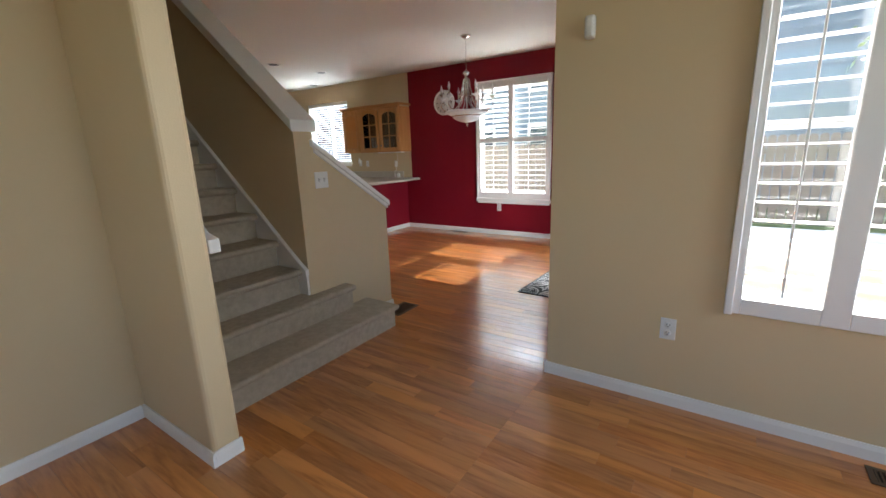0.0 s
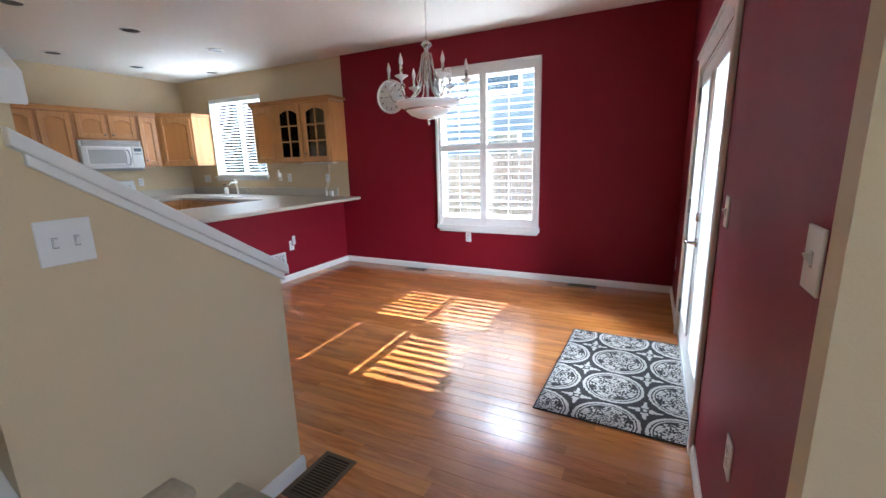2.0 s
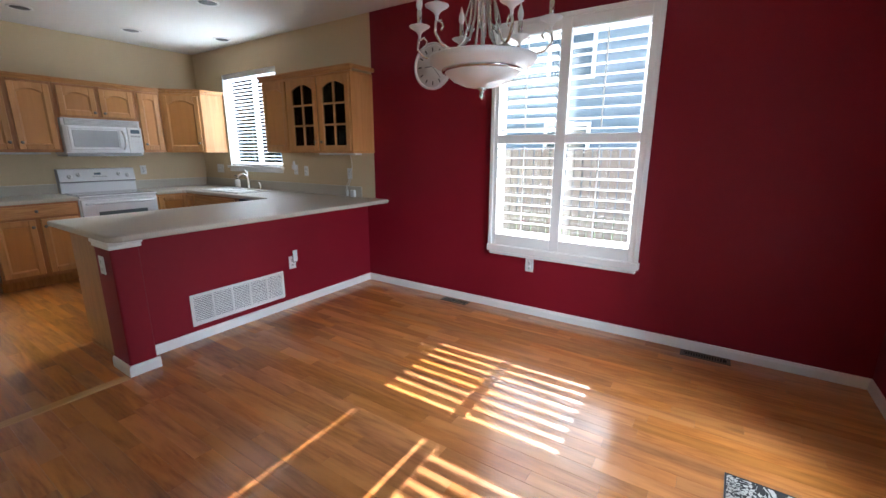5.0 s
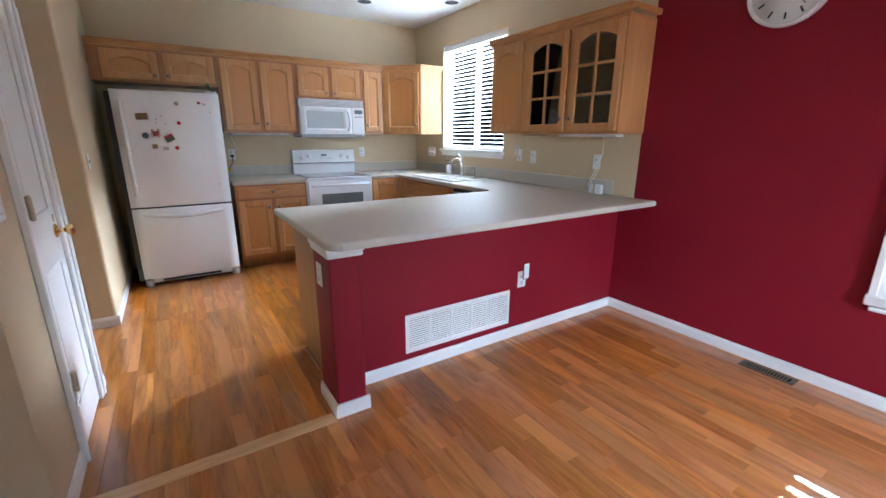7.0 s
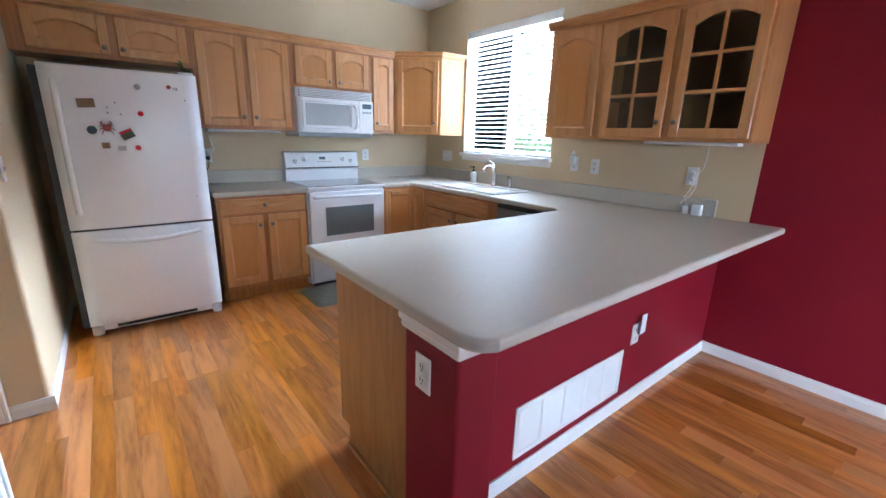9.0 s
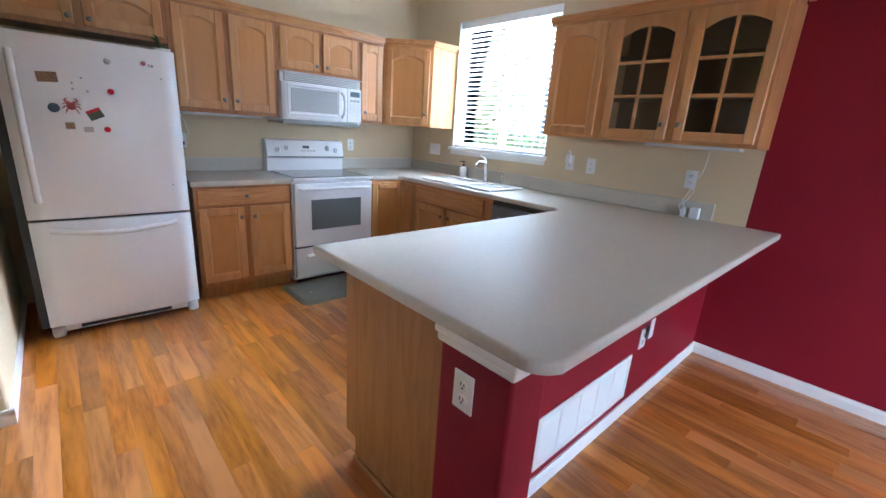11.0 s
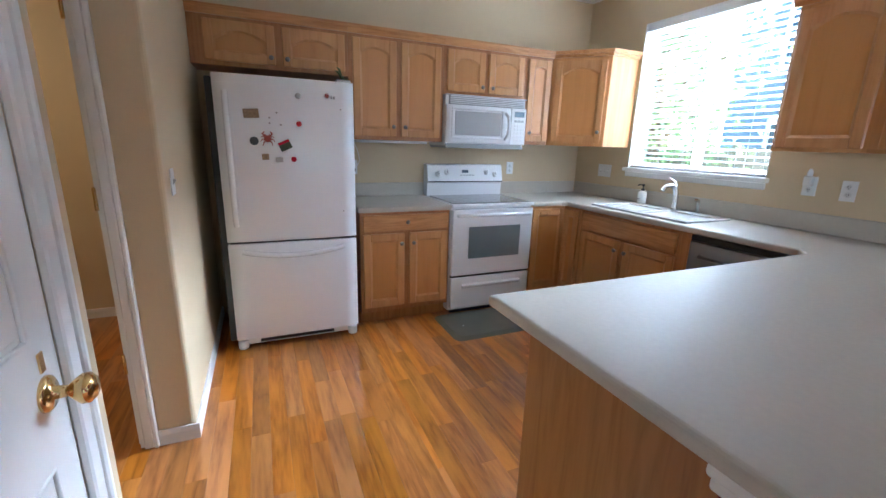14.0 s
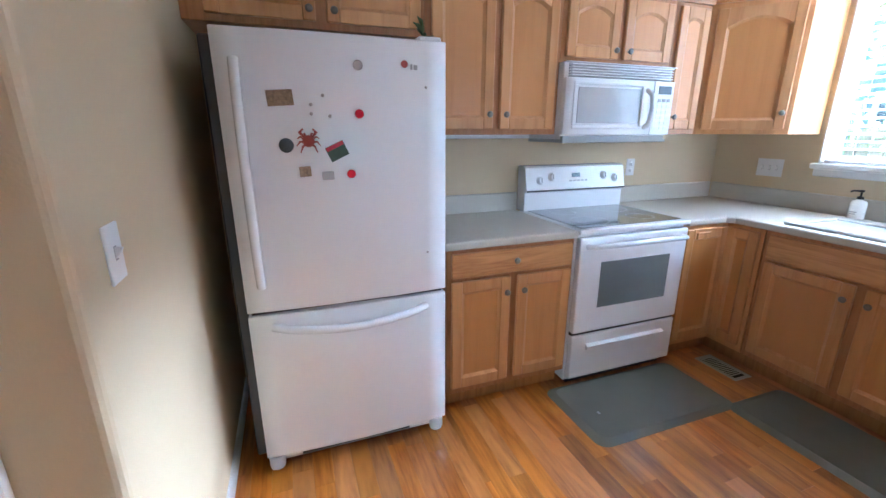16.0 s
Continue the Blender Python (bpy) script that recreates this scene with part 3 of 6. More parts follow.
solid("trim_skirt_bead", bm, TRIM, "white moulded bead on the stair skirt", "trim")
rail = thing("handrail", (-1.86, 1.25, 0.99), "white painted wall handrail beside the stairs", "handrail")
bm = B()
prism(bm, [(0.13, -0.03), (0.13, 0.03), (0.05, 0.05), (-3.2, 0.05 + 3.25 * RAKE), (-3.2, -0.02 + 3.25 * RAKE), (0.05, -0.03)], -0.055, 0.0, "xz", 0.008)
part("rail", bm, TRIM, rail)
for d in (0.35, 1.9):
    part("bracket", tube(B(), [(-d, -0.068, d * RAKE - 0.03), (-d, -0.03, d * RAKE - 0.03), (-d, -0.03, d * RAKE + 0.04)], 0.008), BRASS, rail)


# ---- kitchen ----
def knob_mesh():
    bm = B()
    lathe(bm, [(0.005, 0.0), (0.006, -0.010), (0.015, -0.016), (0.016, -0.022), (0.011, -0.027), (0.002, -0.028)], n=14, axis="y")
    return bm


KNOB_ME = mesh_of("knob", knob_mesh(), KNOB)


def arch_pts(x0, x1, z, rise, n=10):
    return [(x0 + (x1 - x0) * i / n, z + rise * (1 - (2 * i / n - 1) ** 2)) for i in range(n + 1)]


def cab_door(parent, x0, x1, z0, z1, knob=None, arch=True, glass=False, kname="door", mat=None, y=-0.001):
    """A framed door in front of a cabinet's face: stiles, rails (the top one arched), a recessed panel or glazing, and a knob at (x, z)."""
    bm, w = B(), 0.055
    t = 0.02
    box(bm, x0, x0 + w, y - t, y, z0, z1, 0.0045)
    box(bm, x1 - w, x1, y - t, y, z0, z1, 0.0045)
    box(bm, x0 + w, x1 - w, y - t + 0.001, y, z0, z0 + w, 0.002)
    a0, a1 = x0 + w, x1 - w
    if arch:
        rise = min(0.055, (a1 - a0) * 0.16)
        prism(bm, [(a0, z1), (a1, z1)] + arch_pts(a0, a1, z1 - w - rise, rise)[::-1], y - t + 0.001, y, "xz")
        top = z1 - w
    else:
        box(bm, a0, a1, y - t + 0.001, y, z1 - w, z1, 0.002)
        rise, top = 0, z1 - w
    if glass:
        xm, m = (a0 + a1) / 2, 0.009
        box(bm, xm - m, xm + m, y - t + 0.003, y - 0.002, z0 + w, top)
        for k in (1, 2):
            zz = z0 + w + (top - z0 - w) * k / 3
            box(bm, a0, xm - m, y - t + 0.004, y - 0.003, zz - m, zz + m)
            box(bm, xm + m, a1, y - t + 0.004, y - 0.003, zz - m, zz + m)
    else:
        o = 0.013
        rim = [(a0, z0 + w), (a1, z0 + w)] + arch_pts(a0, a1, top - rise, rise)[::-1]
        rim2 = [(a0 + o, z0 + w + o), (a1 - o, z0 + w + o)] + arch_pts(a0 + o, a1 - o, top - rise - o, rise)[::-1]
        front = [bm.verts.new((px, y - t + 0.003, pz)) for px, pz in rim]
        inner = [bm.verts.new((px, y - 0.0085, pz)) for px, pz in rim2]
        for i in range(len(rim)):
            j = (i + 1) % len(rim)
            bm.faces.new((front[i], front[j], inner[j], inner[i]))
    door = part(kname, bm, mat or OAK, parent)
    if glass:
        part("pane", box(B(), a0, a1, y - 0.011, y - 0.008, z0 + w, top), CABGLASS, door, "dark looking clear glass").visible_shadow = False
    else:
        bm = B()
        prism(bm, [(a0 + 0.001, z0 + w + 0.001), (a1 - 0.001, z0 + w + 0.001)] + arch_pts(a0 + 0.001, a1 - 0.001, z1 - w - rise - 0.001, rise)[::-1], y - 0.008, y - 0.001, "xz")
        part("panel", bm, mat or OAKFIELD, door)
    if knob:
        k = new("knob", KNOB_ME)
        k.parent, k.location = door, (knob[0], y - t, knob[1])
        tagged(k, "small aged nickel knob")
    return door


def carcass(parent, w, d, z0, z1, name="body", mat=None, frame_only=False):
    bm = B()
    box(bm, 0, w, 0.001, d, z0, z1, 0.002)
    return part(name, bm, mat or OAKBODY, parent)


def crown(parent, w, z, ends=(False, False), d=0.30):
    bm = B()
    e0, e1 = (0.03 if ends[0] else 0), (0.03 if ends[1] else 0)
    prism(bm, [(0.0, z), (-0.012, z), (-0.018, z + 0.02), (-0.034, z + 0.042), (-0.036, z + 0.055), (0.0, z + 0.055)], -e0, w + e1, "yz")
    for on, x0, x1 in ((ends[0], -e0, 0.0), (ends[1], w, w + e1)):
        if on:
            box(bm, x0, x1, 0.001, d, z + 0.02, z + 0.055)
    return part("crown", bm, OAKY if abs(parent.matrix_world[0][0]) < 0.5 else OAKX, parent)


UX, UZ0, UZ1 = -7.72, 1.385, 2.115
UD = UX - WW


def upper(y0, y1, z0, label, doors, crown_ends=(False, False), front=UX):
    """A wall cabinet on the west wall. doors: (from, to, knob side) within its width."""
    c = thing("wall_cabinet", (front, y0, z0), label, "cabinet", 90, "oak kitchen wall cabinets")
    w, d, h = y1 - y0, front - WW, UZ1 - z0
    carcass(c, w, d, 0, h)
    for a, b, side in doors:
        kx = b - 0.028 if side == "r" else a + 0.028
        cab_door(c, a, b, 0.028, h - 0.025, (kx, 0.10 if h > 0.5 else 0.07))
    crown(c, w, h, crown_ends, d)
    return c


upper(2.962, 3.95, 1.82, "oak wall cabinet over the refrigerator, two arched doors", [(0.085, 0.505, "r"), (0.55, 0.965, "l")])
upper(3.951, 4.70, UZ0, "tall oak wall cabinet with two arched panel doors", [(0.03, 0.357, "r"), (0.395, 0.72, "l")])
upper(4.701, 5.463, 1.755, "short oak wall cabinet over the microwave, two arched doors", [(0.025, 0.362, "r"), (0.40, 0.735, "l")])
upper(5.464, 5.742, UZ0, "narrow oak wall cabinet with one arched door", [(0.025, 0.253, "l")])

# diagonal corner wall cabinet
c = thing("corner_wall_cabinet", (-7.72, 5.744, UZ0), "oak corner wall cabinet with a diagonal arched door", "cabinet", 0, "oak kitchen wall cabinets")
bm = B()
prism(bm, [(0, 0), (0.345, 0.335), (0.345, WN - 5.744 - 0.002), (-UD + 0.002, WN - 5.744 - 0.002), (-UD + 0.002, 0)], 0, UZ1 - UZ0 + 0.005)
part("body", bm, OAK, c)
face_len = math.hypot(0.345, 0.335)
d = cab_door(c, 0.03, face_len - 0.03, 0.028, UZ1 - UZ0 - 0.025, (face_len - 0.058, 0.12))
d.matrix_basis = pose(0, 0, 0, 0, 0, math.degrees(math.atan2(0.335, 0.345)))
bm = B()
zc = UZ1 - UZ0
for g, z0, z1 in ((0.012, zc + 0.006, zc + 0.03), (0.030, zc + 0.03, zc + 0.058)):
    prism(bm, [(-0.02, -g), (0.004 + g * 0.4, -g), (0.345 + g, 0.335 - g * 0.4), (0.345 + g, WN - 5.744 - 0.003), (-UD + 0.003, WN - 5.744 - 0.003), (-UD + 0.003, -g)], z0, z1)
part("crown", bm, OAKX, c)

# glazed wall cabinet on the window wall
c = thing("glazed_wall_cabinet", (-6.03, 6.075, UZ0), "oak wall cabinet with one solid and two glazed arched doors", "cabinet", 0, "oak kitchen wall cabinets")
w, dd, h = 1.38, WN - 6.075 - 0.002, UZ1 - UZ0 + 0.03
bm = B()
box(bm, 0, 0.43, 0.001, dd, 0, h)
part("body", bm, OAK, c)
part("bottom_board", box(B(), 0.43, w, 0.001, dd, 0, 0.02), OAKX, c)
part("top_board", box(B(), 0.43, w, 0.001, dd, h - 0.02, h), OAKX, c)
part("side_board", box(B(), w - 0.02, w, 0.001, dd, 0.02, h - 0.02), OAK, c)
part("face_stile", box(B(), 0.43, 0.50, 0.001, 0.02, 0.02, h - 0.02), OAK, c)
part("face_stile", box(B(), 0.90, 0.955, 0.001, 0.02, 0.02, h - 0.02), OAK, c)
bm = B()
box(bm, 0.43, w - 0.02, dd - 0.012, dd, 0.02, h - 0.02)
for k in (1, 2):
    box(bm, 0.432, w - 0.022, 0.03, dd - 0.014, h * k / 3 + 0.01, h * k / 3 + 0.026)
part("shelf_back", bm, CABIN, c, "dark cabinet interior with two shelves")
cab_door(c, 0.02, 0.415, 0.02, h - 0.025, None)
cab_door(c, 0.475, 0.90, 0.02, h - 0.025, (0.872, 0.11), glass=True)
cab_door(c, 0.945, 1.365, 0.02, h - 0.025, (0.973, 0.11), glass=True)
crown(c, w, h, (True, True), dd)

# base cabinets
BX = -7.41


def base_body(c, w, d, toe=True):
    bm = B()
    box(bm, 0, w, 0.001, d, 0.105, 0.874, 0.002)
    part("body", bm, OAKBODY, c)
    part("toe_kick", box(B(), 0.0, w, 0.07, d, 0, 0.104), OAKPANEL, c)


c = thing("base_cabinet", (BX, 3.945, 0), "oak base cabinet with one drawer over two panel doors", "cabinet", 90, "oak kitchen base cabinets")
base_body(c, 0.705, BX - WW - 0.002)
bm = B()
box(bm, 0.02, 0.685, -0.021, -0.001, 0.735, 0.855, 0.004)
dr = part("drawer", bm, OAKY, c)
k = new("knob", KNOB_ME)
k.parent, k.location = dr, (0.352, -0.021, 0.80)
cab_door(c, 0.02, 0.333, 0.145, 0.715, (0.305, 0.64), arch=False)
cab_door(c, 0.373, 0.685, 0.145, 0.715, (0.401, 0.64), arch=False)

c = thing("corner_base_cabinet", (BX, 5.415, 0), "oak corner base cabinet with a folding panel door", "cabinet", 90, "oak kitchen base cabinets")
bm = B()
prism(bm, [(0, 0.001), (0.355, 0.001), (0.355, -0.22), (0.96, -0.22), (0.96, 0.61), (0, 0.61)], 0.105, 0.874)
part("body", bm, OAK, c)
bm = B()
prism(bm, [(0, 0.07), (0.43, 0.07), (0.43, -0.22), (0.96, -0.22), (0.96, 0.61), (0, 0.61)], 0, 0.104)
part("toe_kick", bm, OAKPANEL, c)
d = cab_door(c, 0.012, 0.345, 0.145, 0.852, None, arch=False)
part("pull_tab", box(B(), 0.075, 0.185, -0.034, -0.022, 0.795, 0.835, 0.004), OAKX, d, "small pale oak pull")
d = cab_door(c, 0.012, 0.20, 0.145, 0.852, None, arch=False)
d.matrix_basis = Matrix.Translation((0.354, 0, 0)) @ pose(0, 0, 0, 0, 0, -90)

SY = 5.77
c = thing("sink_cabinet", (-7.185, SY, 0), "oak sink base cabinet with a false drawer and two doors", "cabinet", 0, "oak kitchen base cabinets")
base_body(c, 0.985, WN - SY - 0.002)
bm = B()
box(bm, 0.03, 0.90, -0.021, -0.001, 0.715, 0.855, 0.004)
part("drawer", bm, OAKX, c)
cab_door(c, 0.03, 0.445, 0.145, 0.70, (0.417, 0.625), arch=False)
cab_door(c, 0.485, 0.90, 0.145, 0.70, (0.513, 0.625), arch=False)

c = thing("dishwasher", (-6.198, SY, 0), "stainless steel dishwasher under the counter", "dishwasher")
part("body", box(B(), 0, 0.6, 0.03, 0.58, 0.0, 0.84), GREYP, c)
part("control_strip", box(B(), 0.004, 0.596, -0.012, 0.03, 0.835, 0.868, 0.004), SEAM, c, "black control strip")
dr = part("door", box(B(), 0.004, 0.596, -0.018, 0.029, 0.12, 0.832, 0.006), STEEL, c)
part("handle", tube(B(), [(0.08, -0.019, 0.745), (0.09, -0.045, 0.745), (0.51, -0.045, 0.745), (0.52, -0.019, 0.745)], 0.009), STEEL, dr)
part("kick_plate", box(B(), 0.004, 0.596, 0.05, 0.06, 0.0, 0.118), SEAM, c)

c = thing("peninsula_cabinet", (-5.44, 4.035, 0), "oak peninsula base cabinet with a plain veneer end", "cabinet", 0, "oak kitchen base cabinets")
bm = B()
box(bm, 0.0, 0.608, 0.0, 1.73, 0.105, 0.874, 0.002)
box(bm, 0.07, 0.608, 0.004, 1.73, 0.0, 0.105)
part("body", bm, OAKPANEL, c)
bm = B()
box(bm, 0.07, 0.605, -0.012, 0.003, 0.0, 0.022, 0.005)
part("shoe_moulding", bm, OAKPANEL, c)
for i in range(3):
    d = cab_door(c, 0.02, 0.53, 0.145, 0.855, None, arch=False)
    d.matrix_basis = pose(-0.0, 0.02 + 0.56 * (i + 1), 0, 0, 0, -90)

# worktops
CT0, CT1 = 0.876, 0.916
c = thing("worktop", (0, 0, CT0), "beige laminate worktop beside the range, low upstand", "worktop")
part("slab", prism(B(), [(WW + 0.002, 3.93), (BX + 0.028, 3.93), (BX + 0.028, 4.652), (WW + 0.002, 4.652)], 0, 0.04, bevel=0.01), LAMINATE, c)
part("upstand", box(B(), WW + 0.002, WW + 0.022, 3.93, 4.652, 0.0405, 0.154, 0.005), LAMINATE, c)
c = thing("peninsula_worktop", (0, 0, CT0), "beige laminate worktop running round to the peninsula", "worktop")
bm = prism(B(), [(WW + 0.002, 5.418), (BX + 0.028, 5.418), (BX + 0.028, SY - 0.06), (BX + 0.06, SY - 0.03), (-5.62, SY - 0.03), (-5.56, SY - 0.09),
                 (-5.56, 3.955), *[(-4.563 + 0.085 * math.sin(radians(10 * k)), 4.04 - 0.085 * math.cos(radians(10 * k))) for k in range(7)], (-4.478, 4.02), (-4.478, WN - 0.002), (WW + 0.002, WN - 0.002)], 0, 0.04, bevel=0.012)
part("slab", bm, LAMINATE, c)
part("upstand", box(B(), WW + 0.002, WW + 0.022, 5.418, WN - 0.022, 0.0405, 0.154, 0.005), LAMINATE, c)
part("upstand", box(B(), WW + 0.0225, -4.845, WN - 0.022, WN - 0.002, 0.0405, 0.154, 0.005), LAMINATE, c)


# ---- appliances ----
FX, FY0, FY1, FH = -7.29, 3.10, 3.897, 1.726
c = thing("refrigerator", (FX, FY0, 0), "white bottom freezer refrigerator covered with a few magnets", "refrigerator", 90)
fw = FY1 - FY0
# body reaches further left and is coloured dark for the shade beside the door
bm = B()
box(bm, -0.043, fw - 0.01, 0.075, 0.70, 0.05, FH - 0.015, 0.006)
part("body", bm, material("side_panel_gap_shade", (0.05, 0.05, 0.053), 0.45, colour2=(0.042, 0.042, 0.045)), c, "body sides darkened to include the shade of the gap")


def bowed(bm, x0, x1, z0, z1, front, back, bow=0.016, n=10):
    """A door slab whose front bows gently outward across its width."""
    pts = [(x0 + (x1 - x0) * i / n, front - bow * (1 - (2 * i / n - 1) ** 2)) for i in range(n + 1)]
    prism(bm, pts + [(x1, back), (x0, back)], z0, z1, "xy", 0.006)
    for f in bm.faces:
        f.smooth = abs(f.normal.z) < 0.3 and f.normal.y < -0.7
    return bm


up = part("door", bowed(B(), 0.0, fw, 0.737, FH, 0.012, 0.066), APPL, c)
low = part("freezer_drawer", bowed(B(), 0.0, fw, 0.075, 0.722, 0.012, 0.066), APPL, c)
part("gasket", box(B(), 0.012, fw - 0.012, 0.03, 0.074, 0.70, 0.76), SEAM, c)


def bow_handle(a, b, out, r):
    pts = []
    for i in range(13):
        t = i / 12
        p = Vector(a).lerp(Vector(b), t)
        p.y -= out * math.sin(math.pi * t) ** 0.55
        pts.append(p)
    return tube(B(), pts, r, 10)


hb = bow_handle((0.062, 0.008, 1.63), (0.062, 0.008, 0.84), 0.05, 0.017)
part("handle", hb, APPL, up)
bm = B()
pts = [(0.085 + 0.62 * i / 12, 0.0 - 0.045 * math.sin(math.pi * i / 12) ** 0.5, 0.675 - 0.028 * math.sin(math.pi * i / 12)) for i in range(13)]
tube(bm, pts, 0.017, 10)
part("handle", bm, APPL, low)
for x in (0.035, fw - 0.035):
    part("foot", lathe(B(), [(0.03, 0.0), (0.033, 0.01), (0.033, 0.05), (0.03, 0.06)], (x, 0.05, 0), 14), APPL2, c)
bm = B()
box(bm, 0.05, fw - 0.05, 0.05, 0.075, 0.02, 0.07, 0.004)
part("base_grille", bm, APPL2, c)
part("grille_slot", box(B(), 0.14, fw - 0.17, 0.044, 0.049, 0.032, 0.052), SEAM, c)
part("hinge_cover", box(B(), fw - 0.10, fw - 0.01, 0.03, 0.12, FH - 0.01, FH + 0.018, 0.005), APPL2, c)
bm = B()
lathe(bm, [(0.013, 0.0), (0.013, -0.0015)], (fw - 0.167, -0.0035, 1.638), 16, "y")
part("badge", bm, CRAB, up, "small round maker badge")
bm = B()
box(bm, fw - 0.143, fw - 0.136, -0.003, 0.004, 1.621, 1.639)
box(bm, fw - 0.130, fw - 0.117, -0.002, 0.005, 1.621, 1.637)
part("badge_mark", bm, GREYINK, up)


def front_y(y):
    u = (y - FY0) / fw
    return FX - 0.012 + 0.016 * (1 - (2 * u - 1) ** 2)


def magnet(name, y, z, bm, mat, label):
    ob = solid(name, bm, mat, label, "magnet", "thing", "fridge magnets")
    ob.matrix_world = pose(front_y(y) + 0.0005, y, z)
    return ob


def tile(w, h, turn=0):
    bm = box(B(), 0, 0.004, -w / 2, w / 2, -h / 2, h / 2, 0.001)
    bmesh.ops.rotate(bm, verts=bm.verts, cent=(0, 0, 0), matrix=Matrix.Rotation(radians(turn), 3, "X"))
    return bm


def disc(r, h=0.008, n=18):
    return lathe(B(), [(r, 0), (r, h * 0.6), (r * 0.8, h), (0.001, h)], n=n, axis="x")


magnet("picture_magnet", 3.292, 1.512, tile(0.085, 0.052, 4), PHOTO, "brown scenic picture magnet on the fridge door")
magnet("round_magnet", 3.56, 1.626, disc(0.017), SILVER, "shiny round silver magnet")
for y, z in ((3.433, 1.523), (3.391, 1.492), (3.390, 1.461), (3.453, 1.454)):
    magnet("ball_magnet", y, z, disc(0.006, 0.007, 10), SILVER, "tiny silver ball magnet")
for y, z in ((3.557, 1.463), (3.516, 1.250)):
    magnet("red_magnet", y, z, disc(0.016), REDM, "round red magnet on the fridge door")
magnet("blue_magnet", 3.298, 1.355, disc(0.025, 0.007, 24), BLUEM, "round dark blue magnet")
bm = B()
lathe(bm, [(0.001, 0.0), (0.02, 0.003), (0.021, 0.009), (0.012, 0.014), (0.001, 0.015)], (0, 0, 0), 14, "x")
for s in (-1, 1):
    for k, (a, ln) in enumerate(((60, 0.035), (20, 0.04), (-15, 0.042), (-50, 0.045))):
        d = Vector((0, s * math.cos(radians(a)), math.sin(radians(a))))
        tube(bm, [d * 0.016 + Vector((0.004, 0, 0)), d * ln * 0.7 + Vector((0.009, 0, 0.006)), d * ln + Vector((0.004, 0, -0.006))], [0.004, 0.0035, 0.0015], 6)
    tube(bm, [(0.006, s * 0.014, 0.014), (0.009, s * 0.028, 0.030), (0.008, s * 0.016, 0.042)], [0.004, 0.006, 0.003], 6)
magnet("crab_magnet", 3.373, 1.369, bm, CRAB, "red crab shaped magnet on the fridge door")
ob = magnet("card_magnet", 3.47, 1.333, tile(0.07, 0.055, 25), DKPIC, "tilted dark picture magnet with a red edge")
bm = B()
box(bm, 0.0042, 0.0046, -0.033, 0.033, 0.012, 0.026)
bmesh.ops.rotate(bm, verts=bm.verts, cent=(0, 0, 0), matrix=Matrix.Rotation(radians(25), 3, "X"))
part("red_band", bm, REDM, ob)
magnet("square_magnet", 3.354, 1.263, tile(0.04, 0.036, 3), PHOTO, "small pale square magnet")
magnet("square_magnet", 3.432, 1.246, tile(0.042, 0.03, 2), SILVER, "small silver rectangular magnet")
for z in (1.562, 0.914):
    magnet("ball_magnet", 3.815, z, disc(0.005, 0.005, 10), SILVER, "tiny white bump on the fridge door")
bm = B()
for i in range(7):
    a = i * 0.9
    p = Vector((0.02 * math.cos(a), 0.02 * math.sin(a), 0.02 + 0.014 * i))
    q = p + Vector((0.02 * math.cos(a), 0.025 * math.sin(a), 0.012))
    tube(bm, [(0, 0, 0.012 * i), p, q], [0.002, 0.009, 0.001], 5)
ob = solid("artificial_plant_sprig", bm, LEAFM, "small dark green leafy sprig on top of the fridge", "plant", "thing")
ob.matrix_world = pose(-7.42, 3.85, FH - 0.015)

# range
c = thing("range", (-7.385, 4.658, 0), "white electric range with a black glass cooktop", "range", 90)
w = 0.755
part("body", box(B(), 0, w, 0.03, 0.635, 0.03, 0.895, 0.003), APPL, c)
part("cooktop_rim", box(B(), -0.002, w + 0.002, -0.012, 0.60, 0.893, 0.918, 0.006, 2), APPL, c)
top = part("cooktop", box(B(), 0.03, w - 0.03, 0.03, 0.56, 0.9185, 0.9215), BLACKG, c, "black ceramic glass top")
for x, y, r in ((0.2, 0.17, 0.10), (0.56, 0.17, 0.075), (0.2, 0.42, 0.075), (0.56, 0.42, 0.10)):
    bm = B()
    ring = [bm.verts.new((x + (r + d) * math.cos(k * math.pi / 16), y + (r + d) * math.sin(k * math.pi / 16), 0.9219)) for d in (0, 0.004) for k in range(32)]
    for k in range(32):
        bm.faces.new((ring[k], ring[(k + 1) % 32], ring[32 + (k + 1) % 32], ring[32 + k]))
    part("burner_ring", bm, GREYINK, top)
dr = part("oven_door", box(B(), 0.008, w - 0.008, -0.012, 0.029, 0.335, 0.875, 0.008, 2), APPL, c)
part("oven_window", box(B(), 0.15, 0.63, -0.0145, -0.011, 0.475, 0.735, 0.001), OVENG, dr, "dark grey oven window")
part("handle", tube(B(), [(0.05, -0.012, 0.828), (0.06, -0.05, 0.832), (0.38, -0.056, 0.834), (0.695, -0.05, 0.832), (0.705, -0.012, 0.828)], [0.013, 0.014, 0.014, 0.014, 0.013], 10), APPL, dr)
part("seam", box(B(), 0.012, w - 0.012, 0.004, 0.03, 0.318, 0.336), SEAM, c)
dw = part("drawer", box(B(), 0.008, w - 0.008, -0.010, 0.029, 0.055, 0.318, 0.008, 2), APPL, c)
bm = B()
prism(bm, [(-0.010, 0.262), (-0.030, 0.252), (-0.030, 0.236), (-0.010, 0.226)], 0.10, 0.655, "yz", 0.003)
part("pull", bm, APPL, dw)
part("toe_gap", box(B(), 0.03, w - 0.03, 0.045, 0.06, 0.0, 0.055), SEAM, c)
bm = B()
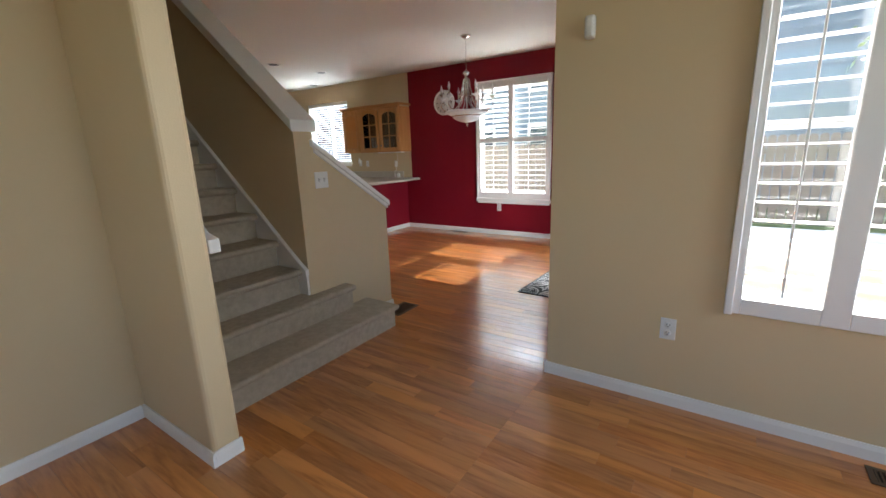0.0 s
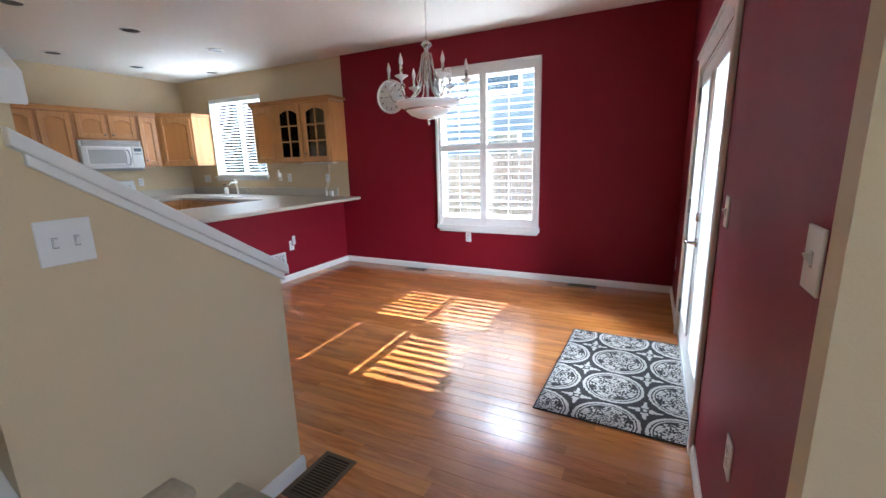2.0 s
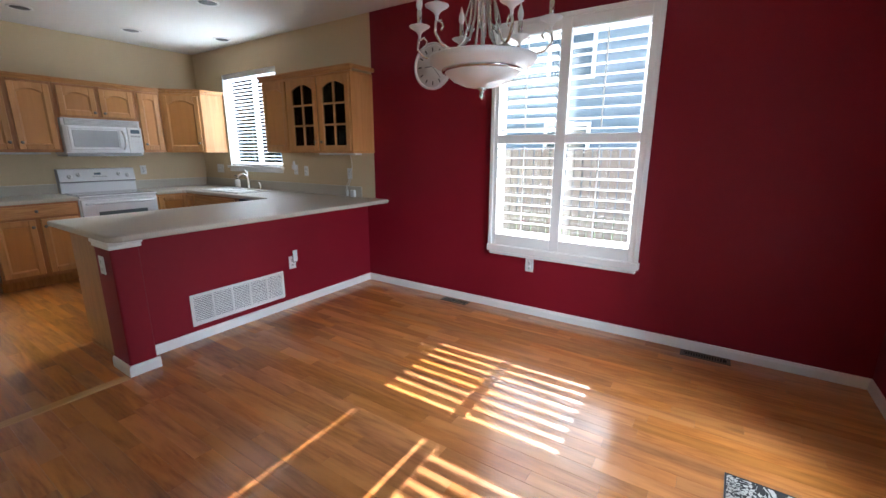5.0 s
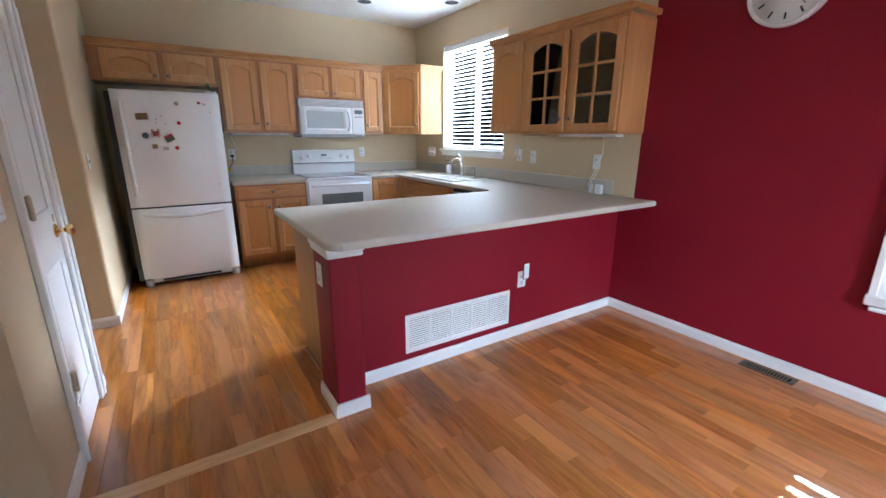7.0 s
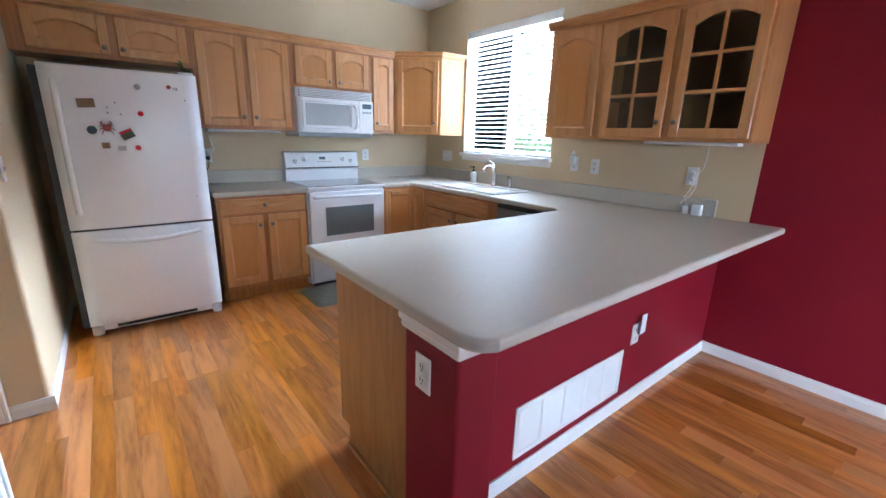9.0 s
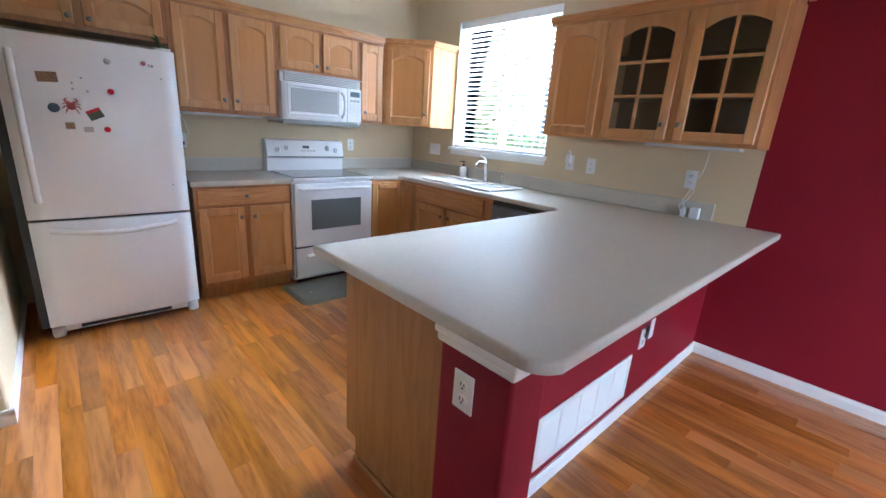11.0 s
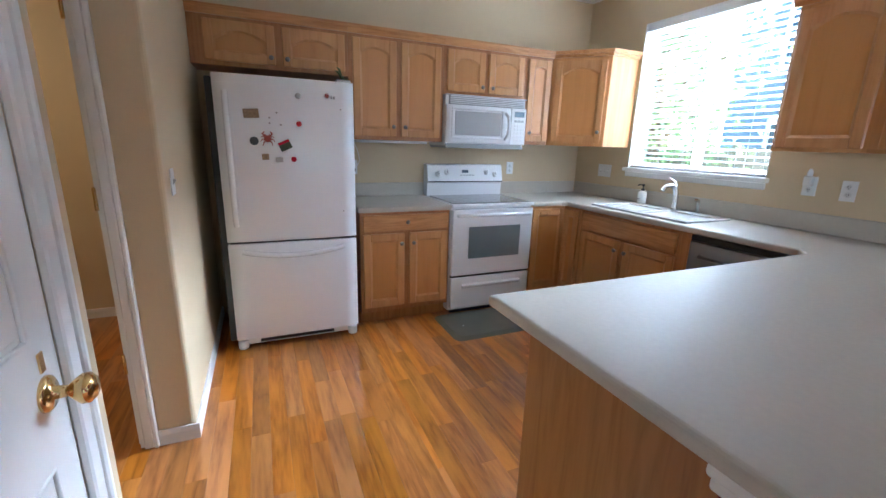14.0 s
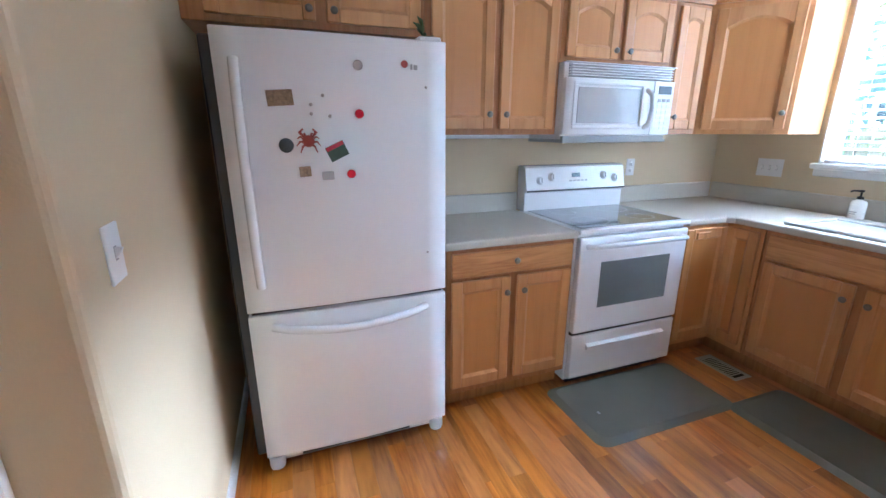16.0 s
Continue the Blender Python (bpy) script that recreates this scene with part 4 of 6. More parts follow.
prism(bm, [(0.545, 0.918), (0.545, 1.03), (0.525, 1.05), (0.555, 1.185), (0.575, 1.195), (0.638, 1.195), (0.638, 0.918)], 0.0, w, "yz", 0.004)
pn = part("back_panel", bm, APPL, c)
part("panel_seam", box(B(), 0.006, w - 0.006, 0.518, 0.56, 1.040, 1.047), SEAM, pn)


def on_panel(u, v, d):
    """A point on the sloped control panel: u across, v up its slope, d out of it."""
    k = Vector((0, 0.03, 0.135)).normalized()
    nrm = Vector((0, -k.z, k.y))
    return Vector((u, 0.525, 1.05)) + k * v + nrm * d


for u, v in ((0.10, 0.058), (0.185, 0.078), (0.585, 0.078), (0.675, 0.058)):
    bm = B()
    tube(bm, [on_panel(u, v, -0.002), on_panel(u, v, 0.006), on_panel(u, v, 0.0065), on_panel(u, v, 0.022)], [0.027, 0.027, 0.021, 0.018], 16)
    kb = part("knob", bm, APPL2, pn, "round control knob with grey ring")
    bm = B()
    tube(bm, [on_panel(u, v - 0.015, 0.0225), on_panel(u, v + 0.015, 0.0225)], 0.0035, 6)
    part("pointer", bm, GREYINK, kb)
bm = B()
vs = [bm.verts.new(on_panel(u, v, 0.001)) for u, v in ((0.30, 0.035), (0.475, 0.035), (0.475, 0.105), (0.30, 0.105))]
bm.faces.new(vs)
part("control_pad", bm, APPL2, pn)
bm = B()
bm.faces.new([bm.verts.new(on_panel(u, v, 0.002)) for u, v in ((0.335, 0.072), (0.40, 0.072), (0.40, 0.098), (0.335, 0.098))])
part("clock_display", bm, BLUELCD, pn)
bm = B()
for i in range(5):
    u = 0.315 + i * 0.03
    bm.faces.new([bm.verts.new(on_panel(*q, 0.002)) for q in ((u, 0.045), (u + 0.02, 0.045), (u + 0.02, 0.055), (u, 0.055))])
part("button_row", bm, GREYINK, pn)

# microwave
c = thing("microwave", (-7.655, 4.706, 1.36), "white over the range microwave with a grey window", "microwave", 90)
w, h = 0.752, 0.395
part("body", box(B(), 0, w, 0.03, 0.37, 0.0, h, 0.004), APPL, c)
bm = B()
for i in range(5):
    box(bm, 0.03, w - 0.02, 0.0, 0.03, h - 0.070 + i * 0.0135, h - 0.0635 + i * 0.0135, 0.001)
part("vent_grille", bm, APPL, c)
# grey sheet behind the louvres takes the place of their shade
part("vent_shadow", box(B(), 0.03, w - 0.02, 0.026, 0.031, h - 0.075, h - 0.006), GREYINK, c)
part("top_lip", box(B(), 0, w, 0.0, 0.03, h - 0.005, h, 0.001), APPL, c)
dr = part("door", bowed(B(), 0.0, 0.60, 0.022, h - 0.078, 0.004, 0.03, 0.008), APPL, c)
part("window", box(B(), 0.075, 0.50, -0.0075, -0.0045, 0.085, h - 0.125, 0.001), MWG, dr, "pale grey mesh window")
bm = B()
tube(bm, [(0.55, 0.0, 0.06), (0.555, -0.035, 0.09), (0.558, -0.045, 0.165), (0.555, -0.035, 0.24), (0.55, 0.0, 0.27)], 0.014, 10)
part("handle", bm, APPL, dr)
pn = part("control_panel", box(B(), 0.602, w, 0.0, 0.03, 0.022, h - 0.078, 0.004), APPL2, c)
part("display", box(B(), 0.635, 0.73, -0.003, 0.001, 0.248, 0.292, 0.001), BLUELCD, pn)
for r in range(6):
    for k in range(3):
        part("button", box(B(), 0.635 + k * 0.034, 0.661 + k * 0.034, -0.002, 0.001, 0.05 + r * 0.031, 0.068 + r * 0.031, 0.001), GREYINK if r == 5 else APPL, pn)
part("underside", box(B(), 0.01, w - 0.01, 0.01, 0.36, -0.018, -0.001), GREYP, c, "dark grey underside with lamp")
part("bottom_trim", box(B(), 0.004, w - 0.03, 0.004, 0.03, -0.02, 0.018, 0.003), GREYP, c, "dark grey lower edge")
bm = B()
for a in ((0.045, 0.53, 0.055, 0.073), (0.045, 0.53, h - 0.113, h - 0.095), (0.045, 0.068, 0.073, h - 0.113), (0.508, 0.53, 0.073, h - 0.113)):
    box(bm, a[0], a[1], -0.0115, -0.0015, a[2], a[3], 0.004, 2)
part("window_surround", bm, APPL, dr)

# ---- sink, tap and small kitchen things ----
c = thing("kitchen_sink", (-6.705, 6.035, CT1), "white double bowl kitchen sink set in the worktop", "sink")
bm = B()
for x0, x1 in ((-0.40, -0.015), (0.015, 0.40)):
    box(bm, x0 - 0.018, x1 + 0.018, -0.235, -0.19, 0.001, 0.016, 0.005)
    box(bm, x0 - 0.018, x1 + 0.018, 0.13, 0.215, 0.001, 0.016, 0.005)
box(bm, -0.428, -0.37, -0.235, 0.215, 0.0005, 0.0155, 0.005)
box(bm, 0.37, 0.428, -0.235, 0.215, 0.0005, 0.0155, 0.005)
box(bm, -0.03, 0.03, -0.2, 0.15, 0.0, 0.014, 0.005)
part("rim", bm, ACRYL, c)
# flat basins: the shade of the bowls is put into a darker white
for x0, x1 in ((-0.37, -0.03), (0.03, 0.37)):
    bm = B()
    box(bm, x0, x1, -0.19, 0.13, 0.0008, 0.004)
    part("basin", bm, material("sink_basin_shade", (0.74, 0.73, 0.70), 0.3), c)
c = thing("kitchen_tap", (-6.695, 6.215, CT1 + 0.0155), "brushed nickel pull-out kitchen tap", "tap")
part("base", lathe(B(), [(0.028, 0.0), (0.026, 0.008), (0.021, 0.012)], n=18), CHROME, c)
part("body", tube(B(), [(0, 0, 0.01), (0, 0, 0.06), (0.0, -0.003, 0.12), (-0.004, -0.012, 0.16)], [0.02, 0.0195, 0.018, 0.019], 14), CHROME, c)
part("spout", tube(B(), [(-0.004, -0.012, 0.155), (-0.012, -0.05, 0.185), (-0.02, -0.10, 0.175), (-0.024, -0.125, 0.145)], [0.017, 0.015, 0.015, 0.017], 12), CHROME, c)
part("lever", tube(B(), [(-0.004, -0.008, 0.175), (-0.03, 0.0, 0.21), (-0.085, 0.005, 0.235)], [0.012, 0.009, 0.006], 10), CHROME, c)
c = thing("side_sprayer", (-6.555, 6.285, CT1), "small brushed nickel side sprayer beside the tap", "tap")
part("base", lathe(B(), [(0.02, 0.0), (0.018, 0.01), (0.013, 0.014)], n=14), CHROME, c)
part("head", tube(B(), [(0, 0, 0.012), (0, 0, 0.07), (0.0, -0.012, 0.10), (-0.0, -0.035, 0.108)], [0.012, 0.013, 0.015, 0.011], 12), CHROME, c)
c = thing("soap_dispenser", (-7.05, 6.27, CT1), "white ceramic soap bottle with a black pump", "soap bottle")
part("bottle", lathe(B(), [(0.034, 0.0), (0.037, 0.005), (0.037, 0.10), (0.031, 0.112), (0.013, 0.118), (0.013, 0.126)], n=22), PORC, c)
bm = B()
lathe(bm, [(0.015, 0.122), (0.015, 0.136), (0.005, 0.138), (0.005, 0.16), (0.012, 0.162), (0.012, 0.172), (0.002, 0.174)], n=14)
tube(bm, [(0, 0, 0.167), (-0.03, -0.012, 0.167), (-0.042, -0.016, 0.16)], 0.005, 8)
part("pump", bm, SEAM, c, "black plastic pump")
bm = B()
box(bm, -0.017, 0.017, -0.0385, -0.036, 0.05, 0.056)
box(bm, -0.013, 0.013, -0.0385, -0.036, 0.04, 0.044)
part("label_bars", bm, GREYINK, c)


def plate(name, m, w=0.072, h=0.115, kind="outlet", label="white wall outlet plate"):
    """A wall plate: its face looks along local -y. kind: outlet, switch or blank; several gangs by width."""
    c = thing(name, (0, 0, 0), label, "outlet" if kind == "outlet" else "switch")
    c.matrix_world = m
    part("cover", box(B(), -w / 2, w / 2, -0.006, 0, -h / 2, h / 2, 0.002), APPL2, c)
    gangs = max(1, round(w / 0.06)) if w > 0.1 else 1
    for g in range(gangs):
        x = (g - (gangs - 1) / 2) * 0.046
        if kind == "outlet":
            for z in (-0.022, 0.022):
                s = part("socket", lathe(B(), [(0.0165, -0.0062), (0.016, -0.0085), (0.001, -0.0085)], (x, 0, z), 16, "y"), APPL2, c)
                bm = B()
                box(bm, x - 0.0075, x - 0.0045, -0.0092, -0.0083, z - 0.002, z + 0.009)
                box(bm, x + 0.0045, x + 0.0075, -0.0092, -0.0083, z - 0.002, z + 0.007)
                box(bm, x - 0.0025, x + 0.0025, -0.0092, -0.0083, z - 0.011, z - 0.006)
                part("slots", bm, INK, s)
        elif kind == "rocker":
            bm = B()
            for a in ((-0.019, -0.017, -0.036, 0.036), (0.017, 0.019, -0.036, 0.036), (-0.017, 0.017, -0.036, -0.034), (-0.017, 0.017, 0.034, 0.036)):
                box(bm, x + a[0], x + a[1], -0.0068, -0.0058, a[2], a[3])
            part("rocker_gap", bm, GREYINK, c)
            bm = B()
            prism(bm, [(-0.006, -0.033), (-0.0075, -0.033), (-0.007, 0.0), (-0.0115, 0.033), (-0.006, 0.033)], x - 0.0165, x + 0.0165, "yz")
            part("rocker", bm, APPL2, c)
        elif kind == "switch":
            bm = B()
            prism(bm, [(-0.006, -0.012), (-0.006, 0.012), (-0.019, 0.010), (-0.016, 0.002)], x - 0.005, x + 0.005, "yz")
            part("toggle", bm, APPL2, c)
            part("toggle_slot", box(B(), x - 0.0065, x + 0.0065, -0.0067, -0.0058, -0.014, 0.014), GREYINK, c)
    return c


def facing(x, y, z, way):
    return pose(x, y, z, 0, 0, {"-y": 0, "+x": 90, "+y": 180, "-x": -90}[way])


plate("wall_outlet", facing(-5.94, WN, 1.185, "-y"), label="white outlet with a plugged in air freshener above the worktop")
plate("wall_outlet", facing(-5.75, WN, 1.175, "-y"), label="white wall outlet above the worktop")
plate("wall_outlet", facing(-5.025, WN, 1.165, "-y"), label="white wall outlet with a white cord")
plate("wall_switch", facing(-7.62, WN, 1.165, "-y"), 0.165, kind="switch", label="white three gang switch plate beside the window")
plate("wall_outlet", facing(WW, 4.03, 1.16, "+x"), label="white outlet with a plug beside the refrigerator")
plate("wall_outlet", facing(WW, 5.56, 1.16, "+x"), label="white wall outlet beside the range")
plate("wall_outlet", facing(-2.90, WN, 0.445, "-y"), label="white wall outlet below the dining window")
plate("wall_outlet", facing(-4.778, 5.37, 0.415, "+x"), label="white outlet holding a night light on the red knee wall")
plate("wall_outlet", facing(-4.73, 3.982, 0.712, "-y"), label="white outlet on the red counter post")
plate("wall_outlet", facing(RE, 6.10, 0.378, "-x"), label="white outlet on the red wall beside the patio door")
plate("wall_switch", facing(RE, 3.64, 1.155, "-x"), kind="switch", label="white light switch beside the patio door")
plate("wall_switch", facing(RE, 2.71, 1.187, "-x"), 0.08, kind="switch", label="white light switch on the red wall")
plate("wall_outlet", facing(RE, 3.12, 0.50, "-x"), label="white outlet low on the red wall")
plate("wall_outlet", facing(-0.062, 2.60, 0.43, "-y"), label="white outlet on the tan living room wall")
plate("wall_switch", facing(-2.30, 2.32, 1.192, "+x"), 0.118, kind="switch", label="white double light switch on the low stair wall")
plate("wall_switch", facing(-6.645, 2.96, 1.175, "+y"), kind="switch", label="white light switch beside the refrigerator")
plate("wall_switch", facing(-4.675, 2.955, 1.145, "+y"), 0.118, kind="rocker", label="white double rocker switch beside the closet door")

c = thing("air_freshener", (-5.94, WN - 0.009, 1.215), "clear and white plug-in air freshener", "air freshener")
part("body", box(B(), -0.022, 0.022, -0.04, 0, -0.03, 0.03, 0.008, 2), APPL2, c)
part("bulb", lathe(B(), [(0.013, 0.03), (0.015, 0.05), (0.008, 0.072), (0.001, 0.074)], (0, -0.02, 0), 12), FROST, c)
c = thing("night_light", (-4.769, 5.385, 0.435), "small clear plug-in night light", "night light")
part("shade", box(B(), 0.018, 0.024, -0.024, 0.024, -0.01, 0.095, 0.003), FROST, c)
part("base", box(B(), 0.0, 0.02, -0.016, 0.016, -0.02, 0.05, 0.004), GREYP, c)


def cord(name, pts, label, r=0.0028, mat=None):
    return solid(name, tube(B(), pts, r, 6), mat or APPL2, label, "cord", "thing")


cord("lamp_cord", [(-4.93, 6.30, UZ0 - 0.005), (-4.94, 6.33, 1.30), (-4.955, 6.35, 1.22), (-4.99, 6.345, 1.16), (-5.01, 6.34, 1.08), (-5.03, 6.32, 1.03), (-5.00, 6.33, 0.96), (-5.02, 6.33, 0.925)], "thin white cord hanging below the wall cabinet")
cord("lamp_cord", [(-5.035, 6.37, 1.142), (-5.02, 6.34, 1.12), (-4.975, 6.34, 1.10), (-5.0, 6.33, 1.04), (-5.045, 6.32, 0.99), (-5.01, 6.31, 0.94), (-5.03, 6.30, 0.922)], "thin white cord plugged into the outlet")
bm = B()
for i in range(4):
    x = -5.02 + 0.006 * i
    tube(bm, [(x, 6.315, 0.92), (x - 0.004, 6.312, 0.96), (x + 0.002, 6.318, 0.99), (x + 0.008, 6.315, 0.955), (x + 0.006, 6.313, 0.92)], 0.0028, 6)
solid("cord_bundle", bm, APPL2, "folded white cord bundle on the worktop", "cord", "thing")
solid("power_adapter", box(B(), -4.975, -4.915, 6.315, 6.352, CT1, CT1 + 0.075, 0.008, 2), APPL2, "white power adapter block on the worktop", "adapter", "thing")
bm = B()
box(bm, WW + 0.005, WW + 0.04, 4.015, 4.045, 1.125, 1.155, 0.004)
tube(bm, [(WW + 0.04, 4.03, 1.14), (WW + 0.06, 4.03, 1.10), (WW + 0.05, 4.02, 1.06), (WW + 0.04, 4.0, 1.035), (WW + 0.04, 3.985, 0.99)], 0.0035, 6)
solid("appliance_plug", bm, INK, "black plug and cord beside the refrigerator", "cord", "thing")
solid("yellow_tag", box(B(), WW + 0.03, WW + 0.034, 3.975, 4.01, 0.975, 1.01, 0.001), YELLOW, "small yellow tag on the plug cord", "tag", "thing")
cord("lamp_cord", [(WW + 0.02, 4.06, 1.17), (WW + 0.04, 4.08, 1.22), (WW + 0.05, 4.06, 1.30), (WW + 0.06, 4.02, UZ0 - 0.002)], "white cord to the under-cabinet light")
for nm, x0, x1, y0, y1 in (("a", -7.95, -7.85, 4.02, 4.62), ("b", -5.3, -4.75, 6.2, 6.3)):
    ob = thing("under_cabinet_light", ((x0 + x1) / 2, (y0 + y1) / 2, UZ0), "slim white under-cabinet light strip", "light")
    dx, dy = (x1 - x0) / 2, (y1 - y0) / 2
    part("housing", box(B(), -dx, dx, -dy, dy, -0.022, -0.001, 0.004), APPL2, ob)

# anti-fatigue mats
def floor_mat(x0, x1, y0, y1, label):
    r, pts = 0.06, []
    for cx, cy, a0 in ((x1 - r, y1 - r, 0), (x0 + r, y1 - r, 90), (x0 + r, y0 + r, 180), (x1 - r, y0 + r, 270)):
        pts += [(cx + r * math.cos(radians(a0 + 22.5 * k)), cy + r * math.sin(radians(a0 + 22.5 * k))) for k in range(5)]
    bm = B()
    cx, cy = (x0 + x1) / 2, (y0 + y1) / 2
    lo = [bm.verts.new((x, y, 0.001)) for x, y in pts]
    hi = [bm.verts.new((x + (0.035 if x < cx else -0.035), y + (0.035 if y < cy else -0.035), 0.02)) for x, y in pts]
    n = len(pts)
    for i in range(n):
        bm.faces.new((lo[i], lo[(i + 1) % n], hi[(i + 1) % n], hi[i]))
    bm.faces.new(hi)
    bm.faces.new(lo[::-1])
    return solid("kitchen_mat", bm, MATG, label, "mat", "thing", "kitchen floor mats")


m1 = floor_mat(-7.40, -6.92, 4.52, 5.42, "green grey foam mat in front of the range")
part("logo_mark", box(B(), -7.13, -7.11, 4.66, 4.672, 0.0202, 0.0208), GREYINK, m1)
floor_mat(-6.955, -6.0, 5.345, 5.80, "green grey foam mat in front of the sink")


def register(x0, x1, y0, y1, label, mat=VENTB, along="x", slots=True):
    """A floor register: a rimmed frame with louvres over a thin dark sheet for the unlit well."""
    c = thing("floor_register", ((x0 + x1) / 2, (y0 + y1) / 2, 0), label, "floor vent")
    dx, dy = (x1 - x0) / 2, (y1 - y0) / 2
    bm = B()
    for a in ((-dx, dx, -dy, -dy + 0.022), (-dx, dx, dy - 0.022, dy), (-dx, -dx + 0.022, -dy + 0.022, dy - 0.022), (dx - 0.022, dx, -dy + 0.022, dy - 0.022)):
        box(bm, *a, 0.0005, 0.005, 0.001)
    part("frame", bm, mat, c)
    part("well", box(B(), -dx + 0.02, dx - 0.02, -dy + 0.02, dy - 0.02, 0.0002, 0.001), DARKV, c)
    n = int(((2 * dx if along == "x" else 2 * dy) - 0.05) / 0.016)
    for i in range(n):
        t = 0.026 + 0.016 * i
        if along == "x":
            part("slat", box(B(), -dx + t, -dx + t + 0.006, -dy + 0.022, dy - 0.022, 0.001, 0.004), mat, c)
        else:
            part("slat", box(B(), -dx + 0.022, dx - 0.022, -dy + t, -dy + t + 0.006, 0.001, 0.004), mat, c)
    return c


register(-2.28, -2.10, 2.84, 3.13, "brown metal floor register beside the stair", along="y")
register(-3.74, -3.46, 6.245, 6.345, "brown metal floor register below the clock")
register(-1.70, -1.40, 6.255, 6.355, "brown metal floor register at the red wall")
register(0.72, 1.02, 2.42, 2.54, "brown metal floor register under the living room window")
register(-7.36, -7.09, 5.625, 5.76, "white metal floor register at the sink cabinet", material("beige_register", (0.42, 0.38, 0.3), 0.4, 0.2))
register(-8.19, -8.05, 1.70, 1.96, "brown floor register in the powder room", along="y")

# return air grille on the knee wall
c = thing("return_air_grille", (-4.778, 4.865, 0.235), "white metal return air grille with five louvred panels", "vent", 90)
gw, gh = 0.80, 0.245
bm = B()
box(bm, -gw / 2, gw / 2, -0.008, 0, gh / 2 - 0.025, gh / 2, 0.002)
box(bm, -gw / 2, gw / 2, -0.008, 0, -gh / 2, -gh / 2 + 0.025, 0.002)
for i in range(6):
    x = -gw / 2 + 0.0125 + (gw - 0.025) * i / 5
    hw = 0.0125 if i in (0, 5) else 0.007
    box(bm, x - hw, x + hw, -0.0075, 0, -gh / 2 + 0.024, gh / 2 - 0.024, 0.001)
part("frame", bm, TRIM, c)
# dark sheet behind the slats in place of the unlit duct
part("duct_dark", box(B(), -gw / 2 + 0.02, gw / 2 - 0.02, -0.0012, -0.0004, -gh / 2 + 0.02, gh / 2 - 0.02), INK, c)
for i in range(5):
    x0 = -gw / 2 + 0.0125 + (gw - 0.025) * i / 5
    x1 = -gw / 2 + 0.0125 + (gw - 0.025) * (i + 1) / 5
    for k in range(14):
        z = -gh / 2 + 0.032 + k * 0.0139
        bm = B()
        prism(bm, [(-0.0065, z - 0.004), (-0.0015, z + 0.0035), (-0.001, z + 0.0025), (-0.006, z - 0.005)], x0 + 0.006, x1 - 0.006, "yz")
        part("slat", bm, TRIM, c)


# ---- dining window with plantation shutters ----
def slat_mesh(length, width, thick, tilt):
    """A louvre along x with an eased oval section; tilt in degrees lowers its outer (+y) edge."""
    bm = B()
    sec = [(-0.5, 0), (-0.42, 0.36), (0, 0.5), (0.42, 0.36), (0.5, 0), (0.42, -0.36), (0, -0.5), (-0.42, -0.36)]
    a = radians(-tilt)
    pts = []
    for u, v in sec:
        y, z = u * width, v * thick
        pts.append((y * math.cos(a) - z * math.sin(a), y * math.sin(a) + z * math.cos(a)))
    prism(bm, pts, -length / 2, length / 2, "yz")
    return bm


